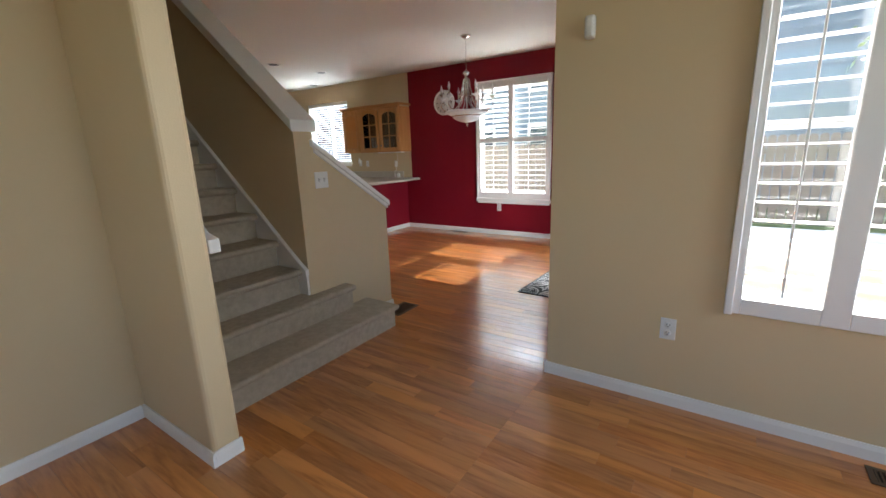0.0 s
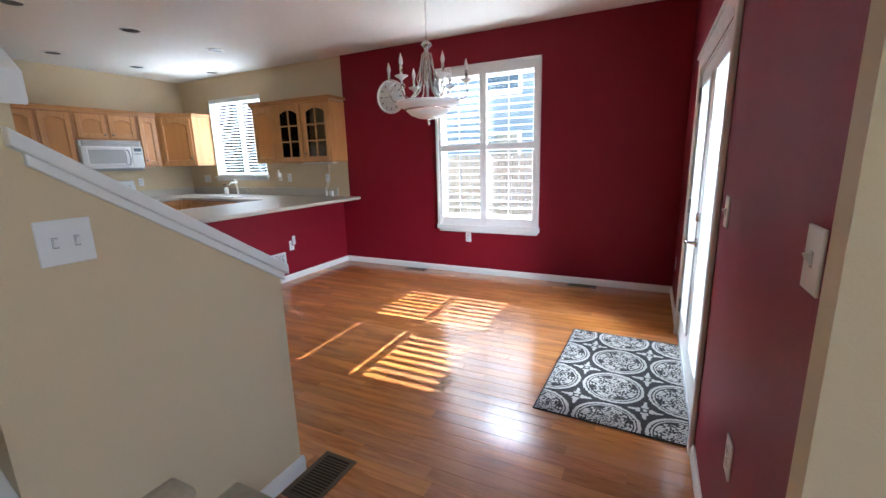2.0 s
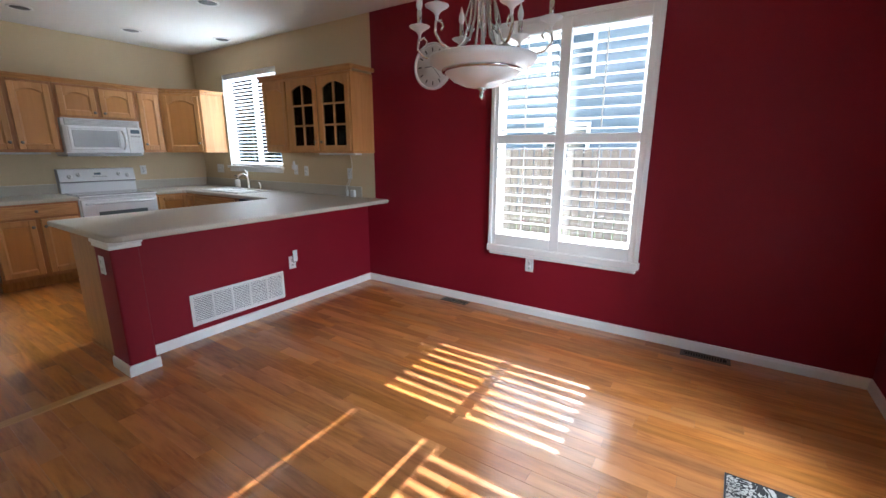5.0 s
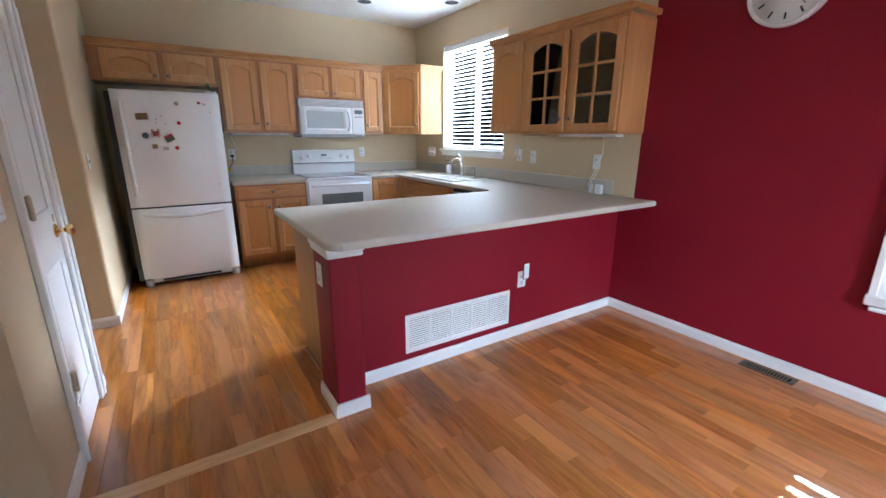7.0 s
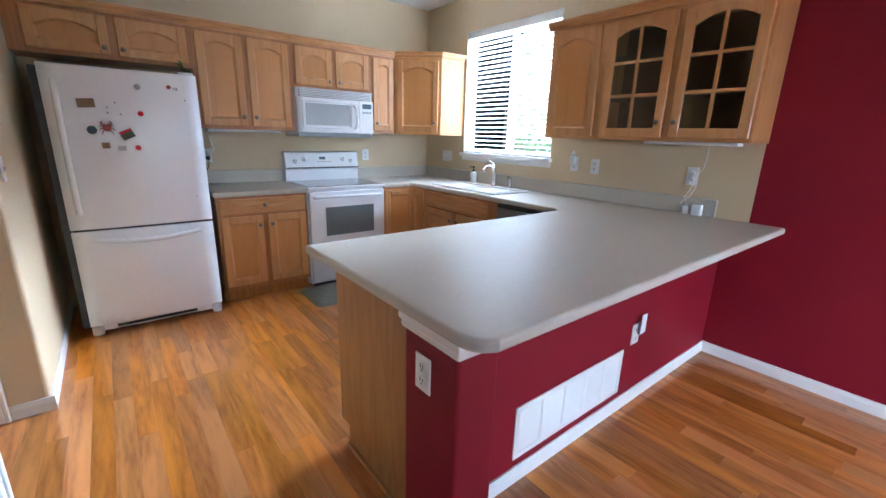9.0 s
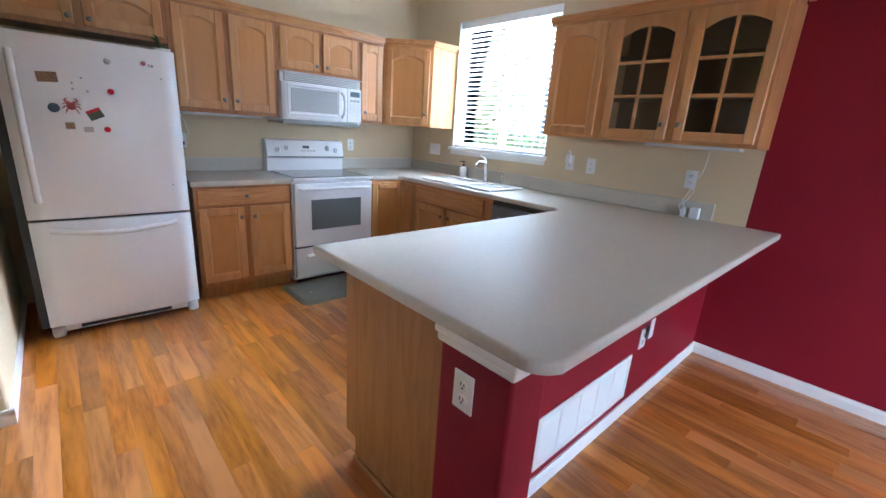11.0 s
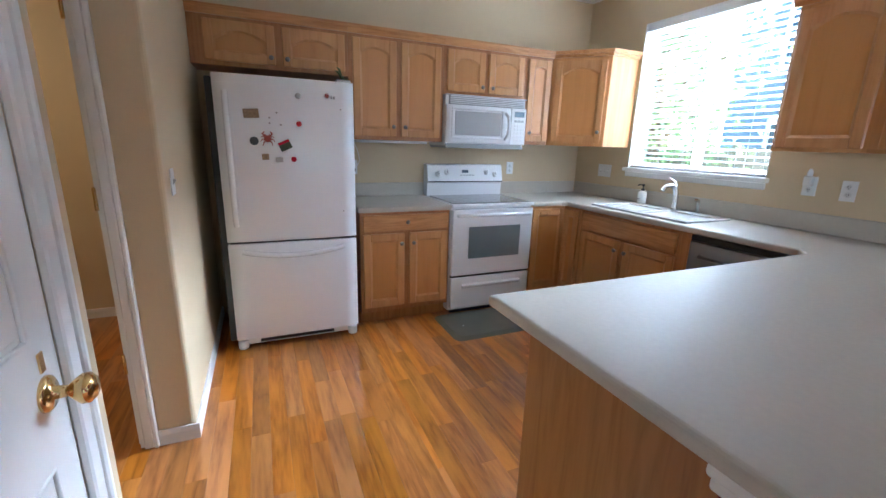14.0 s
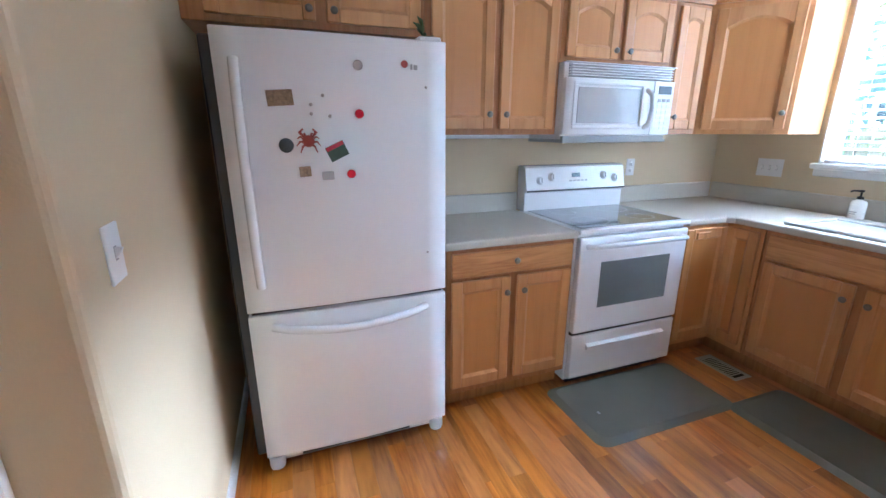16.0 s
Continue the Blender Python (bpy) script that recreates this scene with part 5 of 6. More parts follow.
def shuttered_window(name, x0, x1, z0, z1, y, cols, rows, tilts, label, opening, sill=True, pitch=0.076):
    """A framed window with louvred shutter panels. cols, rows: clear spans of the panels; tilts[row][col]."""
    c = thing(name, (0, y, 0), label, "window", kind="structure")
    bm = B()
    d0, d1 = -0.03, 0.02
    xs = [x0] + [v for s in cols for v in s] + [x1]
    for a, b in zip(xs[::2], xs[1::2]):
        box(bm, a, b, d0 + 0.004, d1, z0, z1, 0.004)
    zs = [z0] + [v for s in rows for v in s] + [z1]
    for ca, cb in cols:
        for a, b in zip(zs[::2], zs[1::2]):
            box(bm, ca, cb, d0 + 0.006, d1, a, b, 0.003)
    part("shutter_frame", bm, SHUT, c)
    bm = B()
    w = 0.03
    for p0, p1, q0, q1 in ((x0 - 0.004, x0 + w, z0 - 0.004, z1 + 0.004), (x1 - w, x1 + 0.004, z0 - 0.004, z1 + 0.004), (x0 + w, x1 - w, z1 - w, z1 + 0.004)):
        box(bm, p0, p1, d0 - 0.012, d0 + 0.003, q0, q1, 0.004)
    part("outer_casing", bm, SHUT, c)
    if sill:
        bm = B()
        box(bm, x0 - 0.012, x1 + 0.012, -0.05, -0.001, z0 - 0.045, z0 + 0.012, 0.006)
        box(bm, x0 + 0.01, x1 - 0.01, -0.038, -0.001, z0 - 0.075, z0 - 0.045, 0.006)
        part("window_sill", bm, SHUT, c)
    for r, (za, zb) in enumerate(rows):
        for k, (xa, xb) in enumerate(cols):
            n = round((zb - za) / pitch)
            me = mesh_of("louver", slat_mesh(xb - xa - (0.03 if tilts[r][k] > 20 else 0.01), 0.064, 0.010, tilts[r][k]), SHUT)
            for i in range(n):
                s = new("louver", me)
                s.parent, s.location = c, ((xa + xb) / 2, -0.004, za + (zb - za) * (i + 0.5) / n)
            part("tilt_rod", box(B(), (xa + xb) / 2 - 0.005, (xa + xb) / 2 + 0.005, -0.046, -0.037, za + 0.03, zb - 0.02, 0.002), SHUT, c)
    ox0, ox1, oz0, oz1 = opening
    bm = B()
    for a in ((ox0 + 0.0005, ox0 + 0.008, oz0, oz1), (ox1 - 0.008, ox1 - 0.0005, oz0, oz1), (ox0 + 0.008, ox1 - 0.008, oz1 - 0.008, oz1 - 0.0005), (ox0 + 0.008, ox1 - 0.008, oz0 + 0.0005, oz0 + 0.008)):
        box(bm, a[0], a[1], 0.0205, 0.0845, a[2], a[3])
    part("reveal", bm, SHUT, c)
    gx0, gx1, gz0, gz1 = cols[0][0] - 0.0, cols[-1][1], rows[0][0] - 0.03, rows[-1][1] + 0.03
    bm = B()
    xm, zm = (gx0 + gx1) / 2, (gz0 + gz1) / 2
    for a in ((gx0 - 0.01, gx0 + 0.003, gz0, gz1), (gx1 - 0.03, gx1 + 0.01, gz0, gz1), (gx0 + 0.003, gx1 - 0.03, gz0, gz0 + 0.04), (gx0 + 0.003, gx1 - 0.03, gz1 - 0.04, gz1), (gx0 + 0.003, gx1 - 0.03, zm - 0.02, zm + 0.02)):
        box(bm, a[0], a[1], 0.085, 0.125, a[2], a[3], 0.003)
    part("sash", bm, SHUT, c)
    g = part("pane", box(B(), gx0 + 0.001, gx1 - 0.02, 0.103, 0.107, gz0 + 0.02, gz1 - 0.02), GLASS, c)
    g.visible_shadow = False
    return c


shuttered_window("window_1", -3.285, -2.05, 0.585, 2.385, WN, [(-3.225, -2.735), (-2.655, -2.125)], [(0.69, 1.465), (1.535, 2.28)],
                 [[2, 2], [27, 0]], "white plantation shutter window on the red wall", (-3.235, -2.11, 0.63, 2.34))
shuttered_window("window_2", 0.165, 1.33, 0.575, 2.28, 2.60, [(0.225, 0.505), (0.60, 0.88), (0.975, 1.255)], [(0.65, 2.20)],
                 [[0, 0, 0]], "white plantation shutter window on the tan living room wall", (0.20, 1.30, 0.60, 2.22), sill=False, pitch=0.082)

# ---- kitchen window with a wood blind ----
c = thing("window_3", (0, WN, 0), "white sliding kitchen window with a sill", "window", kind="structure")
X0, X1, Z0, Z1 = -7.35, -6.19, 1.21, 2.39
bm = B()
for a in ((X0, X0 + 0.04, Z0, Z1), (X1 - 0.04, X1, Z0, Z1), (X0 + 0.04, X1 - 0.04, Z0, Z0 + 0.04), (X0 + 0.04, X1 - 0.04, Z1 - 0.04, Z1), (-6.80, -6.74, Z0 + 0.04, Z1 - 0.04)):
    box(bm, a[0], a[1], 0.075, 0.13, a[2], a[3], 0.004)
part("sash", bm, SHUT, c)
g = part("pane", box(B(), X0 + 0.03, X1 - 0.03, 0.10, 0.104, Z0 + 0.03, Z1 - 0.03), GLASS, c)
g.visible_shadow = False
bm = B()
for a in ((X0, X0 + 0.008, Z0, Z1), (X1 - 0.008, X1, Z0, Z1), (X0 + 0.008, X1 - 0.008, Z1 - 0.008, Z1)):
    box(bm, a[0], a[1], 0.001, 0.075, a[2], a[3])
part("reveal", bm, SHUT, c)
bm = B()
box(bm, X0 - 0.02, X1 + 0.02, -0.045, 0.075, Z0 - 0.03, Z0 + 0.004, 0.007, 2)
box(bm, X0 - 0.008, X1 + 0.008, -0.018, -0.001, Z0 - 0.075, Z0 - 0.03, 0.005)
part("window_sill", bm, TRIM, c)
c = thing("window_blind", (-6.77, WN + 0.035, Z1 - 0.009), "white slatted wood blind in the kitchen window", "blind")
part("headrail", box(B(), -0.565, 0.565, -0.028, 0.028, -0.055, 0.0, 0.004), SHUT, c)
me = mesh_of("slat", slat_mesh(1.12, 0.05, 0.0032, 8), SLAT)
N = 25
for i in range(N):
    s = new("slat", me)
    s.parent, s.location = c, (0, 0, -0.08 - i * 0.0435)
part("bottom_rail", box(B(), -0.56, 0.56, -0.026, 0.026, -1.165, -1.145, 0.004), SHUT, c)
for x in (-0.42, 0.0, 0.42):
    part("ladder_tape", box(B(), x - 0.0012, x + 0.0012, -0.029, -0.0275, -1.15, -0.05), SHUT, c)

# ---- patio door pair on the red wall ----
PT = 1.915
c = thing("patio_door", (RE, 0, 0), "white double patio door with blinds inside the glass", "door", kind="structure")
bm = B()
for y0, y1, z0, z1 in ((3.80, 3.86, 0, PT), (5.275, 5.335, 0, PT), (3.80, 5.335, PT, PT + 0.075)):
    box(bm, -0.022, -0.001, y0, y1, z0, z1, 0.005)
box(bm, -0.034, -0.001, 3.785, 5.35, PT + 0.075, PT + 0.095, 0.004)
part("casing", bm, TRIM, c)
bm = B()
for y0, y1, z0, z1 in ((3.86, 3.875, 0, PT), (5.26, 5.275, 0, PT), (3.875, 5.26, PT - 0.015, PT)):
    box(bm, 0.0, 0.14, y0, y1, z0, z1)
part("jamb", bm, TRIM, c)
part("threshold", box(B(), 0.0, 0.15, 3.875, 5.26, -0.008, 0.02, 0.006), STEEL, c)
for y0, y1, hs in ((3.877, 4.565, 0), (4.569, 5.258, 1)):
    bm = B()
    s, zb, zt = 0.10, 0.24, 1.81
    for a in ((y0, y0 + s, 0.02, PT - 0.017), (y1 - s, y1, 0.02, PT - 0.017), (y0 + s, y1 - s, 0.02, zb), (y0 + s, y1 - s, zt, PT - 0.017)):
        box(bm, 0.006, 0.05, a[0], a[1], a[2], a[3], 0.003)
    leaf = part("door_leaf", bm, TRIM, c)
    bm = B()
    for a in ((y0 + s - 0.004, y0 + s + 0.022, zb, zt), (y1 - s - 0.022, y1 - s + 0.004, zb, zt), (y0 + s + 0.022, y1 - s - 0.022, zb, zb + 0.024), (y0 + s + 0.022, y1 - s - 0.022, zt - 0.024, zt)):
        box(bm, -0.004, 0.052, a[0], a[1], a[2], a[3], 0.004)
    part("glazing_bead", bm, SHUT, leaf)
    g = part("pane", box(B(), 0.036, 0.039, y0 + s, y1 - s, zb, zt), GLASS, leaf)
    g.visible_shadow = False
    bm = B()
    z = zb + 0.03
    while z < zt - 0.03:
        prism(bm, [(0.012, z), (0.026, z + 0.005), (0.026, z + 0.0056), (0.012, z + 0.0006)], y0 + s + 0.024, y1 - s - 0.024, "xz")
        z += 0.0135
    b = part("mini_blind", bm, SLAT, leaf, "thin white blind slats between the panes")
    tagged(b, kind="stuff")
    if hs:
        bm = B()
        yk = y0 + 0.03
        lathe(bm, [(0.026, 0.006), (0.026, -0.004), (0.012, -0.008), (0.010, -0.045), (0.004, -0.047)], (0, yk, 0.855), 18, "x")
        tube(bm, [(-0.042, yk, 0.855), (-0.05, yk + 0.03, 0.857), (-0.05, yk + 0.065, 0.853)], [0.011, 0.011, 0.010], 10)
        part("lever_handle", bm, CHROME, leaf)
        part("deadbolt", lathe(B(), [(0.027, 0.006), (0.027, -0.008), (0.02, -0.014), (0.004, -0.015)], (0, yk, 1.005), 18, "x"), CHROME, leaf)
    yh = y1 + 0.001 if hs else y0 - 0.001
    for z in (0.25, 1.0, 1.75):
        part("hinge", tube(B(), [(-0.003, yh, z - 0.05), (-0.003, yh, z + 0.05)], 0.008, 8), STEEL, leaf)

# ---- closet door ----
c = thing("closet_door", (-4.9265, 2.957, 0), "narrow white panel door, closed, with brass hardware", "door", kind="structure")
w = 0.472
bm = B()
box(bm, -w, 0, -0.035, -0.006, 0.012, 2.026)
PANELS = ((0.20, 0.80), (1.04, 1.90))
for x0, x1, z0, z1 in ((-w, -w + 0.085, 0.012, 2.026), (-0.085, 0, 0.012, 2.026), (-w + 0.085, -0.085, 0.012, 0.20), (-w + 0.085, -0.085, 0.80, 1.04), (-w + 0.085, -0.085, 1.90, 2.026)):
    box(bm, x0, x1, -0.012, -0.001, z0, z1)
leaf = part("door_leaf", bm, TRIM, c)
for z0, z1 in PANELS:
    bm = B()
    box(bm, -w + 0.096, -0.096, -0.018, -0.003, z0 + 0.011, z1 - 0.011, 0.007, 2)
    part("raised_panel", bm, TRIM, leaf)
    bm = B()
    for x in (-w + 0.085, -0.085):
        tube(bm, [(x, -0.003, z0), (x, -0.003, z1)], 0.005, 6)
    for z in (z0, z1):
        tube(bm, [(-w + 0.085, -0.003, z), (-0.085, -0.003, z)], 0.005, 6)
    part("panel_moulding", bm, TRIM, leaf)
for z in (0.36, 1.093, 1.80):
    bm = B()
    for k in range(5):
        tube(bm, [(0.0, 0.026, z - 0.045 + 0.0182 * k), (0.0, 0.026, z - 0.0292 + 0.0182 * k)], 0.0088, 10)
    tube(bm, [(0.0, 0.026, z - 0.048), (0.0, 0.026, z + 0.049)], 0.005, 8)
    box(bm, -0.004, 0.0, -0.002, 0.02, z - 0.045, z + 0.045)
    part("hinge", bm, HINGE, leaf, "dulled brass hinge barrel")
bm = B()
lathe(bm, [(0.033, -0.002), (0.032, 0.004), (0.026, 0.008), (0.012, 0.011), (0.010, 0.03), (0.018, 0.038), (0.027, 0.05), (0.027, 0.06), (0.018, 0.069), (0.002, 0.071)], (-w + 0.06, 0, 0.933), 22, "y")
part("knob", bm, BRASS, leaf)
part("latch_plate", box(B(), -w + 0.052, -w + 0.068, 0.0, 0.003, 0.975, 1.01), BRASS, leaf)

# ---- dining things ----
c = thing("wall_clock", (-3.90, WN - 0.001, 2.145), "round white wall clock with thin dark marks", "clock")
part("rim", lathe(B(), [(0.198, 0.0), (0.198, -0.03), (0.188, -0.038), (0.178, -0.03), (0.178, -0.012)], n=48, axis="y"), SHUT, c)
face = part("face", lathe(B(), [(0.18, -0.001), (0.18, -0.016), (0.001, -0.016)], n=48, axis="y"), CLOCKF, c)
for i in range(12):
    a = radians(30 * i)
    bm = B()
    box(bm, -0.005, 0.005, -0.018, -0.0155, 0.125, 0.158)
    bmesh.ops.rotate(bm, verts=bm.verts, cent=(0, 0, 0), matrix=Matrix.Rotation(a, 3, "Y"))
    part("hour_mark", bm, INK, face)
for nm, ln, a, wd in (("hour_hand", 0.085, 268, 0.005), ("minute_hand", 0.13, 140, 0.0035)):
    bm = B()
    box(bm, -wd, wd, -0.022, -0.0195, -0.02, ln)
    bmesh.ops.rotate(bm, verts=bm.verts, cent=(0, 0, 0), matrix=Matrix.Rotation(radians(a), 3, "Y"))
    part(nm, bm, GREYINK, face)

CHX, CHY = -2.67, 5.02
def fit_z(profile, wide=1.0):
    """Draws a profile up towards the hub and widens it."""
    return [(r * wide, -0.43 + (z + 0.43) * 0.925 if z < -0.43 else z) for r, z in profile]


c = thing("chandelier", (CHX, CHY, H), "brushed nickel chandelier with candle arms and a glass bowl", "chandelier")
part("canopy", lathe(B(), [(0.065, 0.0), (0.063, -0.012), (0.04, -0.028), (0.012, -0.034), (0.008, -0.05)], n=24), CHROME, c)
for i in range(15):
    z = -0.05 - i * 0.024
    bm = B()
    a = i % 2 * math.pi / 2
    ring = [(0.008 * math.cos(t) * math.cos(a), 0.008 * math.cos(t) * math.sin(a), z - 0.012 + 0.015 * math.sin(t)) for t in [k * math.pi / 6 for k in range(13)]]
    tube(bm, ring, 0.0018, 5, caps=False)
    part("chain_link", bm, CHROME, c)
part("hub", lathe(B(), fit_z([(0.004, -0.40), (0.02, -0.405), (0.042, -0.425), (0.045, -0.435), (0.03, -0.45), (0.018, -0.47), (0.022, -0.50), (0.034, -0.515), (0.034, -0.53), (0.014, -0.545), (0.012, -0.62), (0.02, -0.64), (0.012, -0.66), (0.010, -0.90)]), n=20), CHROME, c)
bowl = part("bowl", lathe(B(), fit_z([(0.235, -0.912), (0.24, -0.905), (0.243, -0.915), (0.232, -0.935), (0.19, -0.962), (0.172, -0.972), (0.165, -0.985), (0.13, -1.02), (0.08, -1.045), (0.03, -1.055), (0.004, -1.056)], 1.1), n=40), FROST, c, "white frosted glass bowl")
part("bowl_band", lathe(B(), fit_z([(0.176, -0.962), (0.182, -0.966), (0.182, -0.976), (0.172, -0.980)], 1.1), n=40), CHROME, bowl)
part("finial", lathe(B(), fit_z([(0.022, -1.052), (0.026, -1.058), (0.012, -1.07), (0.010, -1.085), (0.014, -1.095), (0.002, -1.115)]), n=14), CHROME, c)
for i in range(6):
    a = radians(20 + 60 * i)
    ca, sa = math.cos(a), math.sin(a)
    prof = [(0.03, -0.50), (0.045, -0.60), (0.055, -0.72), (0.085, -0.82), (0.15, -0.888), (0.215, -0.902), (0.265, -0.885), (0.295, -0.845), (0.29, -0.80), (0.265, -0.79), (0.25, -0.81), (0.262, -0.83)]
    arm = part("arm", tube(B(), [(r * ca, r * sa, z) for r, z in fit_z(prof, 1.12)], [0.007] * 9 + [0.006, 0.005, 0.004], 8), CHROME, c)
    p0 = (0.285, -0.80)
    part("cup", lathe(B(), fit_z([(0.006, -0.80), (0.008, -0.77), (0.02, -0.755), (0.05, -0.735), (0.052, -0.730), (0.012, -0.738)]), (0.32 * ca, 0.32 * sa, 0), 18), FROST, arm, "shallow glass drip cup")
    part("candle_sleeve", lathe(B(), fit_z([(0.012, -0.737), (0.012, -0.655), (0.008, -0.652)]), (0.32 * ca, 0.32 * sa, 0), 12), CHROME, arm)
    part("bulb", lathe(B(), fit_z([(0.008, -0.655), (0.016, -0.63), (0.015, -0.605), (0.006, -0.575), (0.001, -0.555)]), (0.32 * ca, 0.32 * sa, 0), 12), FROST, arm, "unlit flame shaped bulb")
    q = [(0.04, -0.56), (0.065, -0.64), (0.09, -0.72), (0.075, -0.78), (0.055, -0.75)]
    part("scroll", tube(B(), [(r * math.cos(a + 0.5), r * math.sin(a + 0.5), z) for r, z in fit_z(q)], 0.005, 6), CHROME, c)

c = thing("area_rug", (-1.068, 4.475, 0.001), "charcoal and ivory medallion patterned rug on the floor", "rug", -1.5)
part("pile", box(B(), -0.375, 0.375, -0.595, 0.595, 0, 0.007, 0.002), RUG, c)
bm = B()
for a in ((-0.383, -0.375, -0.603, 0.603), (0.375, 0.383, -0.603, 0.603), (-0.375, 0.375, -0.603, -0.595), (-0.375, 0.375, 0.595, 0.603)):
    box(bm, *a, 0, 0.0075, 0.002)
part("bound_edge", bm, SEAM, c)

c = thing("door_chime", (-0.518, 2.599, 1.93), "white plastic chime box high on the tan wall", "chime")
part("housing", box(B(), -0.026, 0.026, -0.042, 0, -0.055, 0.055, 0.016, 3), APPL2, c)
part("lens", box(B(), -0.014, 0.014, -0.044, -0.041, 0.005, 0.03, 0.001), SHUT, c)

for x, y in CAN_SPOTS:
    c = thing("recessed_light", (x, y, H), "unlit recessed ceiling light with a white trim ring", "light", group="recessed ceiling lights")
    part("trim_ring", lathe(B(), [(0.098, -0.0005), (0.096, -0.006), (0.078, -0.008), (0.076, -0.003)], n=28), TRIM, c)
    part("inside", lathe(B(), [(0.0755, -0.0032), (0.05, -0.004), (0.001, -0.004)], n=24), SEAM, c, "dark recessed reflector")

# ---- powder room ----
c = thing("paper_holder", (-8.25, 1.925, 0.595), "brass paper holder with a white roll on the wall", "paper holder")
for s in (-0.075, 0.075):
    part("post", lathe(B(), [(0.022, 0.001), (0.02, 0.006), (0.008, 0.01), (0.008, 0.06), (0.013, 0.066), (0.013, 0.08), (0.002, 0.084)], (0, s, 0), 16, "x"), BRASS, c)
part("roll", lathe(B(), [(0.02, -0.058), (0.055, -0.058), (0.055, 0.058), (0.02, 0.058)], (0.072, 0, -0.01), 24, "y"), TISSUE, c)
c = thing("toilet", (-7.80, 0.93, 0), "white porcelain toilet with the seat down", "toilet")
part("tank", box(B(), -0.24, 0.24, 0.0, 0.19, 0.39, 0.74, 0.03, 3), PORC, c)
part("tank_lid", box(B(), -0.25, 0.25, -0.005, 0.20, 0.741, 0.775, 0.012, 2), PORC, c)


def oval(rx, ry, cy, n=24):
    return [(rx * math.cos(2 * math.pi * k / n), cy + ry * math.sin(2 * math.pi * k / n)) for k in range(n)]


bm = B()
levels = [(0.14, 0.24, 0.42, 0.0), (0.115, 0.20, 0.42, 0.06), (0.10, 0.20, 0.44, 0.16), (0.14, 0.24, 0.50, 0.26), (0.185, 0.30, 0.56, 0.36), (0.19, 0.31, 0.57, 0.395)]
rings = [[bm.verts.new((x, y, z)) for x, y in oval(rx, ry, cy)] for rx, ry, cy, z in levels]
for a, b in zip(rings, rings[1:]):
    for k in range(24):
        bm.faces.new((a[k], a[(k + 1) % 24], b[(k + 1) % 24], b[k])).smooth = True
bm.faces.new(rings[0][::-1])
bm.faces.new(rings[-1])
part("bowl", bm, PORC, c)
bm = B()
o, i = [], []
for z in (0.396, 0.42):
    o.append([bm.verts.new((x, y, z)) for x, y in oval(0.19, 0.315, 0.575)])
    i.append([bm.verts.new((x, y, z)) for x, y in oval(0.115, 0.2, 0.60)])
for k in range(24):
    j = (k + 1) % 24
    bm.faces.new((o[0][k], o[0][j], o[1][j], o[1][k]))
    bm.faces.new((i[0][j], i[0][k], i[1][k], i[1][j]))
    bm.faces.new((o[1][k], o[1][j], i[1][j], i[1][k]))
    bm.faces.new((o[0][j], o[0][k], i[0][k], i[0][j]))
part("seat", bm, PORC, c)

# ---- outside ----
ground = solid("ground", box(B(), -400, 400, -400, 400, -1.0, -0.30), GRASS, "sunny lawn reaching to the horizon", "ground")
solid("patio_slab", box(B(), -9.0, 9.0, 6.9, 9.4, -0.32, -0.12, 0.02), CONC, "pale sunlit concrete walk along the house", "pavement")
solid("porch_slab", box(B(), -0.45, 9.0, 2.8, 6.89, -0.32, -0.06, 0.02), CONC, "pale concrete porch outside the patio door", "pavement")


def picket_fence(name, x0, x1, y, h, label):
    c = thing(name, (x0, y, -0.3), label, "fence")
    n = int((x1 - x0) / 0.15)
    me = mesh_of("picket", prism(B(), [(-0.066, 0.05), (0.066, 0.05), (0.066, h - 0.04), (0.035, h), (-0.035, h), (-0.066, h - 0.04)], -0.01, 0.01, "xz"), FENCEM)
    for i in range(n):
        p = new("picket", me)
        p.parent, p.location = c, (0.07 + 0.15 * i, 0.011 * (i % 2), 0)
    for z in (0.35, h - 0.35):
        part("rail", box(B(), 0, x1 - x0, 0.024, 0.064, z, z + 0.09), FENCEM, c)
    for i in range(int((x1 - x0) / 2.4) + 1):
        part("post", box(B(), 2.4 * i - 0.045 + 0.05, 2.4 * i + 0.095, 0.066, 0.156, 0, h + 0.05, 0.006), FENCEM, c)
    return c


picket_fence("wood_fence", -14.0, 8.0, 10.6, 1.75, "weathered cedar picket fence behind the lawn")


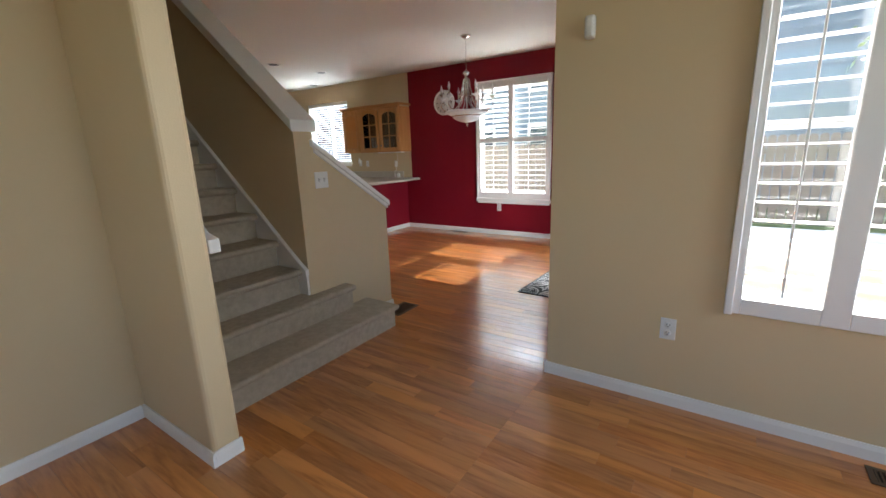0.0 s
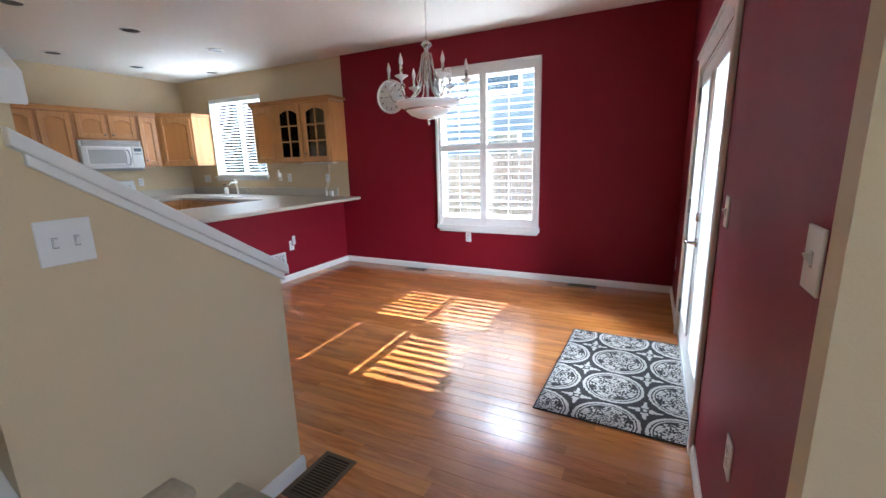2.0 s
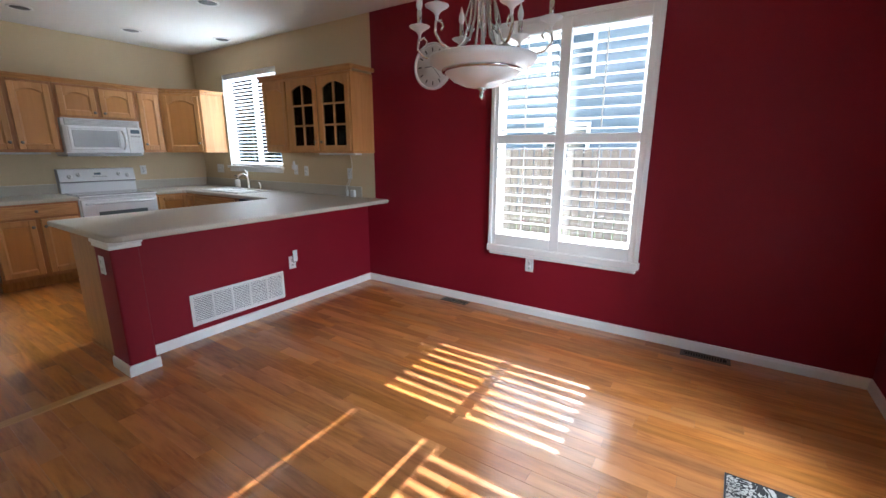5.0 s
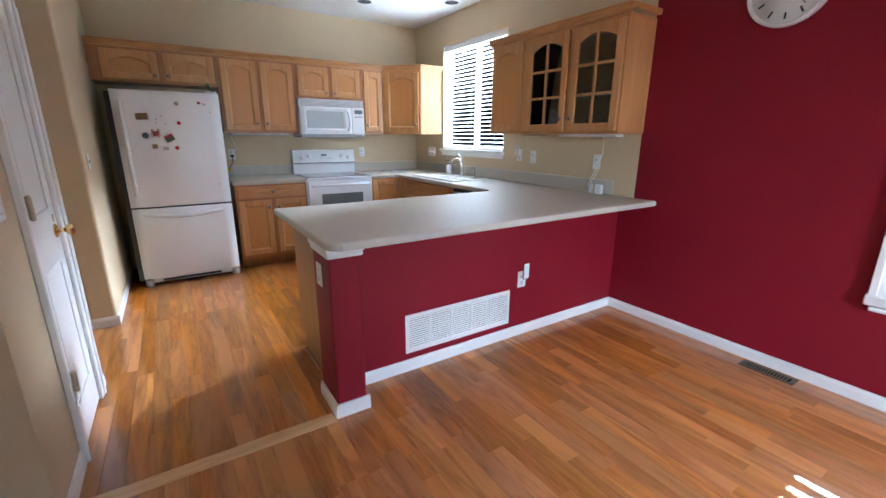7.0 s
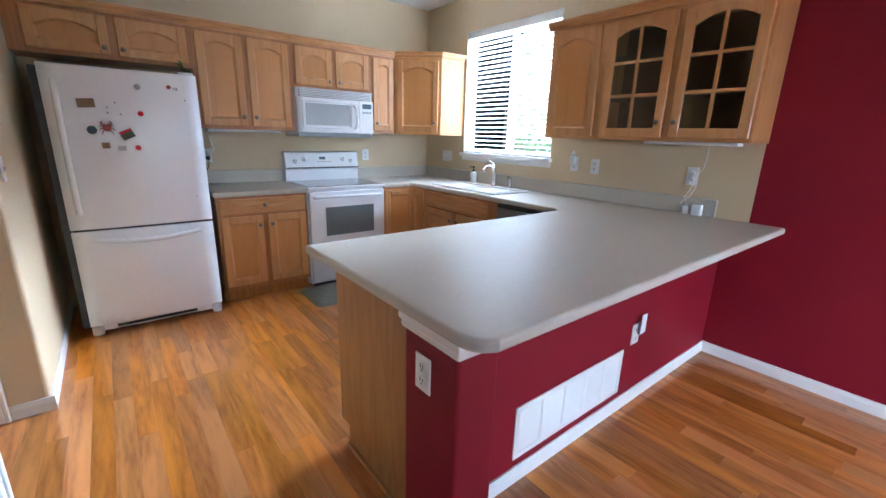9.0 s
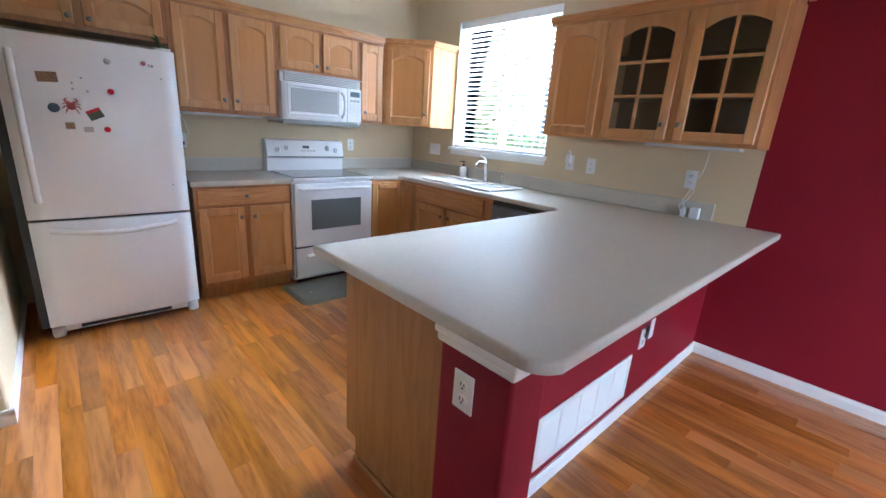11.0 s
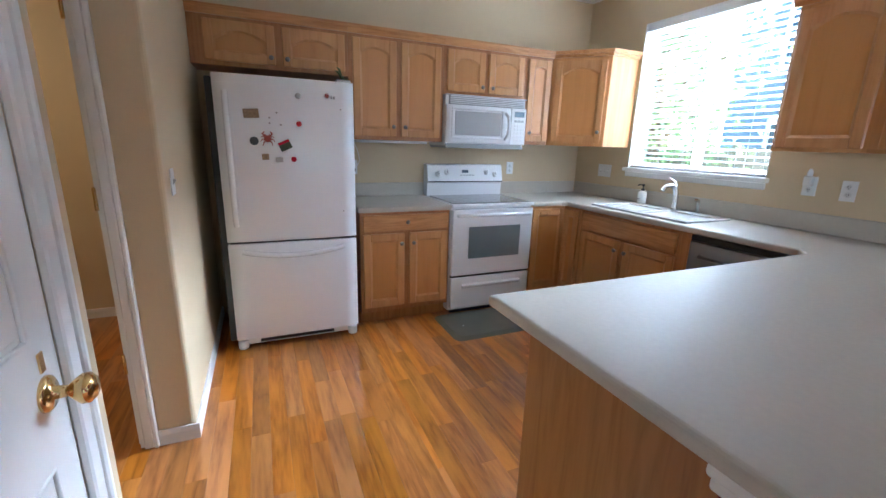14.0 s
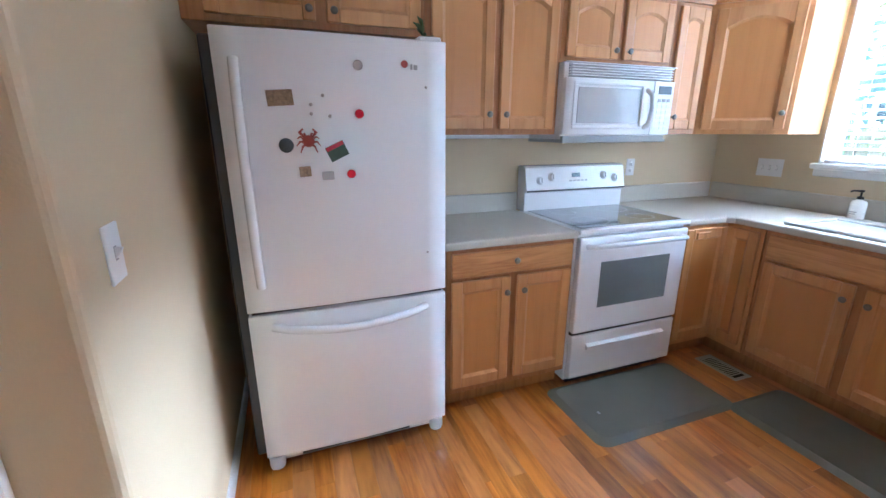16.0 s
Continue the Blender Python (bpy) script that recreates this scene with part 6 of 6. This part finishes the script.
def neighbour(x0, y0, x1, y1, hgt, label, mat):
    c = thing("neighbour_house", ((x0 + x1) / 2, y0, -0.3), label, "house")
    w = x1 - x0
    part("wall", box(B(), -w / 2, w / 2, 0, y1 - y0, 0, hgt), mat, c)
    for i in range(int(hgt / 0.22)):
        bm = B()
        prism(bm, [(0.0, 0.22 * i), (-0.022, 0.22 * i), (-0.006, 0.22 * (i + 1)), (0, 0.22 * (i + 1))], -w / 2, w / 2, "yz")
        part("siding_board", bm, mat, c)
    bm = B()
    prism(bm, [(-0.5, hgt - 0.1), ((y1 - y0) / 2, hgt + 2.4), (y1 - y0 + 0.5, hgt - 0.1)], -w / 2 - 0.4, w / 2 + 0.4, "yz")
    part("roof", bm, ROOFM, c)
    for fz in (1.0, 3.7):
        k = 0
        x = -w / 2 + 1.2
        while x < w / 2 - 1.6:
            win = part("window", box(B(), x, x + 1.1, -0.05, 0.0, fz, fz + 1.4, 0.01), WINDK, c)
            bm = B()
            for a in ((x - 0.1, x, fz - 0.1, fz + 1.5), (x + 1.1, x + 1.2, fz - 0.1, fz + 1.5), (x, x + 1.1, fz - 0.1, fz), (x, x + 1.1, fz + 1.4, fz + 1.5), (x, x + 1.1, fz + 0.67, fz + 0.73)):
                box(bm, a[0], a[1], -0.075, -0.02, a[2], a[3])
            part("frame", bm, SHUT, win)
            x += 2.6
    return c


neighbour(-12.3, 15.0, 3.0, 23.0, 5.6, "blue grey sided neighbouring house with white windows", SIDING)
neighbour(6.0, 13.0, 16.0, 21.0, 5.6, "pale sided neighbouring house with white windows", material("cream_siding", (0.5, 0.46, 0.38), 0.7, colour2=(0.45, 0.41, 0.34)))


def tree(x, y, hgt, rad, seed, label):
    rnd = random.Random(seed)
    c = thing("tree", (x, y, -0.3), label, "tree")
    bm = B()
    tube(bm, [(0, 0, 0), (0.05, 0.03, hgt * 0.3), (-0.04, 0.06, hgt * 0.6), (0.02, 0.0, hgt * 0.9)], [0.14, 0.11, 0.07, 0.02], 9)
    tips = []
    for i in range(16):
        a, z = i * 2.4, hgt * (0.28 + 0.6 * i / 16)
        r = rad * rnd.uniform(0.55, 1.0)
        e = Vector((r * math.cos(a), r * math.sin(a), z + rnd.uniform(0.2, 0.8)))
        tube(bm, [(0, 0, z), e * 0.5 + Vector((0, 0, z * 0.5 + 0.1)), e], [0.045, 0.028, 0.008], 6)
        tips.append(e)
        tips.append(e * 0.6 + Vector((0, 0, z * 0.4 + 0.15)))
    part("trunk", bm, BARK, c)
    bm = B()
    for e in tips:
        for k in range(110):
            p = e + Vector((rnd.gauss(0, 0.36), rnd.gauss(0, 0.36), rnd.gauss(0, 0.30)))
            d, u = Vector((rnd.gauss(0, 1), rnd.gauss(0, 1), rnd.gauss(0, 1))).normalized(), Vector((rnd.gauss(0, 1), rnd.gauss(0, 1), rnd.gauss(0, 1))).normalized()
            u = (u - d * u.dot(d)).normalized()
            s = rnd.uniform(0.05, 0.10)
            bm.faces.new([bm.verts.new(q) for q in (p - d * s, p + u * s * 0.45, p + d * s, p - u * s * 0.45)])
    part("crown", bm, LEAVES, c)
    return c


tree(-9.9, 9.6, 4.2, 1.3, 3, "leafy young tree outside the kitchen window")
tree(4.0, 11.5, 6.0, 1.9, 8, "leafy tree beyond the porch")

# ---- floorboards ----
BW = 0.0826
bm = B()
t, g, ch = 0.012, 0.0002, 0.0007
vs = [bm.verts.new(p) for p in ((0, g, -t), (1, g, -t), (1, BW - g, -t), (0, BW - g, -t))]
up = [bm.verts.new(p) for p in ((0.0002, g, -ch), (0.9998, g, -ch), (0.9998, BW - g, -ch), (0.0002, BW - g, -ch))]
tp = [bm.verts.new(p) for p in ((0.001, g + ch, 0), (0.999, g + ch, 0), (0.999, BW - g - ch, 0), (0.001, BW - g - ch, 0))]
for a, b in ((vs, up), (up, tp)):
    for k in range(4):
        bm.faces.new((a[k], a[(k + 1) % 4], b[(k + 1) % 4], b[k]))
bm.faces.new(tp)
BOARD = mesh_of("floorboard", bm, OAKFLOOR)
BOARD_PALER = BOARD.copy()
BOARD_PALER.materials[0] = OAKFLOORD
near, rest = [], []
rnd = random.Random(11)


def lay(x0, x1, y0, y1):
    """Boards of random length in rows along x over one rectangle."""
    y = y0
    while y < y1 - 0.004:
        w = min(BW, y1 - y)
        x = x0
        first = True
        while x < x1 - 0.01:
            ln = rnd.uniform(0.25, 0.9) if first else rnd.uniform(0.32, 1.2)
            first = False
            if x + ln > x1 - 0.2:
                ln = x1 - x
            inside = -7.4 < x + ln / 2 < -1.3 and 2.95 < y < 5.75
            (near if inside and w > 0.06 else rest).append((x, y, ln, w))
            x += ln
        y += w


lay(-4.55, RE, 2.587, 3.965)
lay(-4.79, RE, 3.965, WN)
lay(-8.05, -4.63, 2.78, 3.965)
lay(-8.05, -4.79, 3.965, WN)
lay(-8.25, -4.63, 0.88, 2.78)
lay(RE, 3.6, -3.5, 2.587)
lay(-2.415, RE, -3.5, 2.587)
lay(-4.55, -2.415, 2.276, 2.587)
lay(RE, RE + 0.02, 3.875, 5.26)
near.sort(key=lambda b: (abs(b[1] - 4.2) + 0.35 * abs(b[0] + 4.4)))
rest += near[300:]
for x, y, ln, w in near[:300]:
    ob = new("floorboard", BOARD if x < -4.6 else BOARD_PALER)
    ob.parent = floor
    ob.matrix_local = Matrix.LocRotScale((x, y, 0), None, (ln, w / BW, 1))
for mat, label, boards in ((OAKFLOOR, "remaining amber oak floorboards of the kitchen", [b for b in rest if b[0] < -4.6]),
                           (OAKFLOORD, "remaining paler oak floorboards of the dining and living rooms", [b for b in rest if b[0] >= -4.6])):
    verts, faces = [], []
    for x, y, ln, w in boards:
        n = len(verts)
        for v in BOARD.vertices:
            verts.append((x + v.co.x * ln, y + v.co.y * w / BW, v.co.z))
        faces += [tuple(n + i for i in p.vertices) for p in BOARD.polygons]
    me = bpy.data.meshes.new("floorboards")
    me.from_pydata(verts, [], faces)
    me.materials.append(mat)
    ob = new("floorboards", me)
    ob.parent = floor
    tagged(ob, label, kind="stuff")
bm = B()
box(bm, -4.629, -4.551, 2.97, 3.965, -0.012, 0.0008, 0.0012)
ob = part("threshold_board", bm, OAKFLOORY, floor, "wider oak board between the two floors")
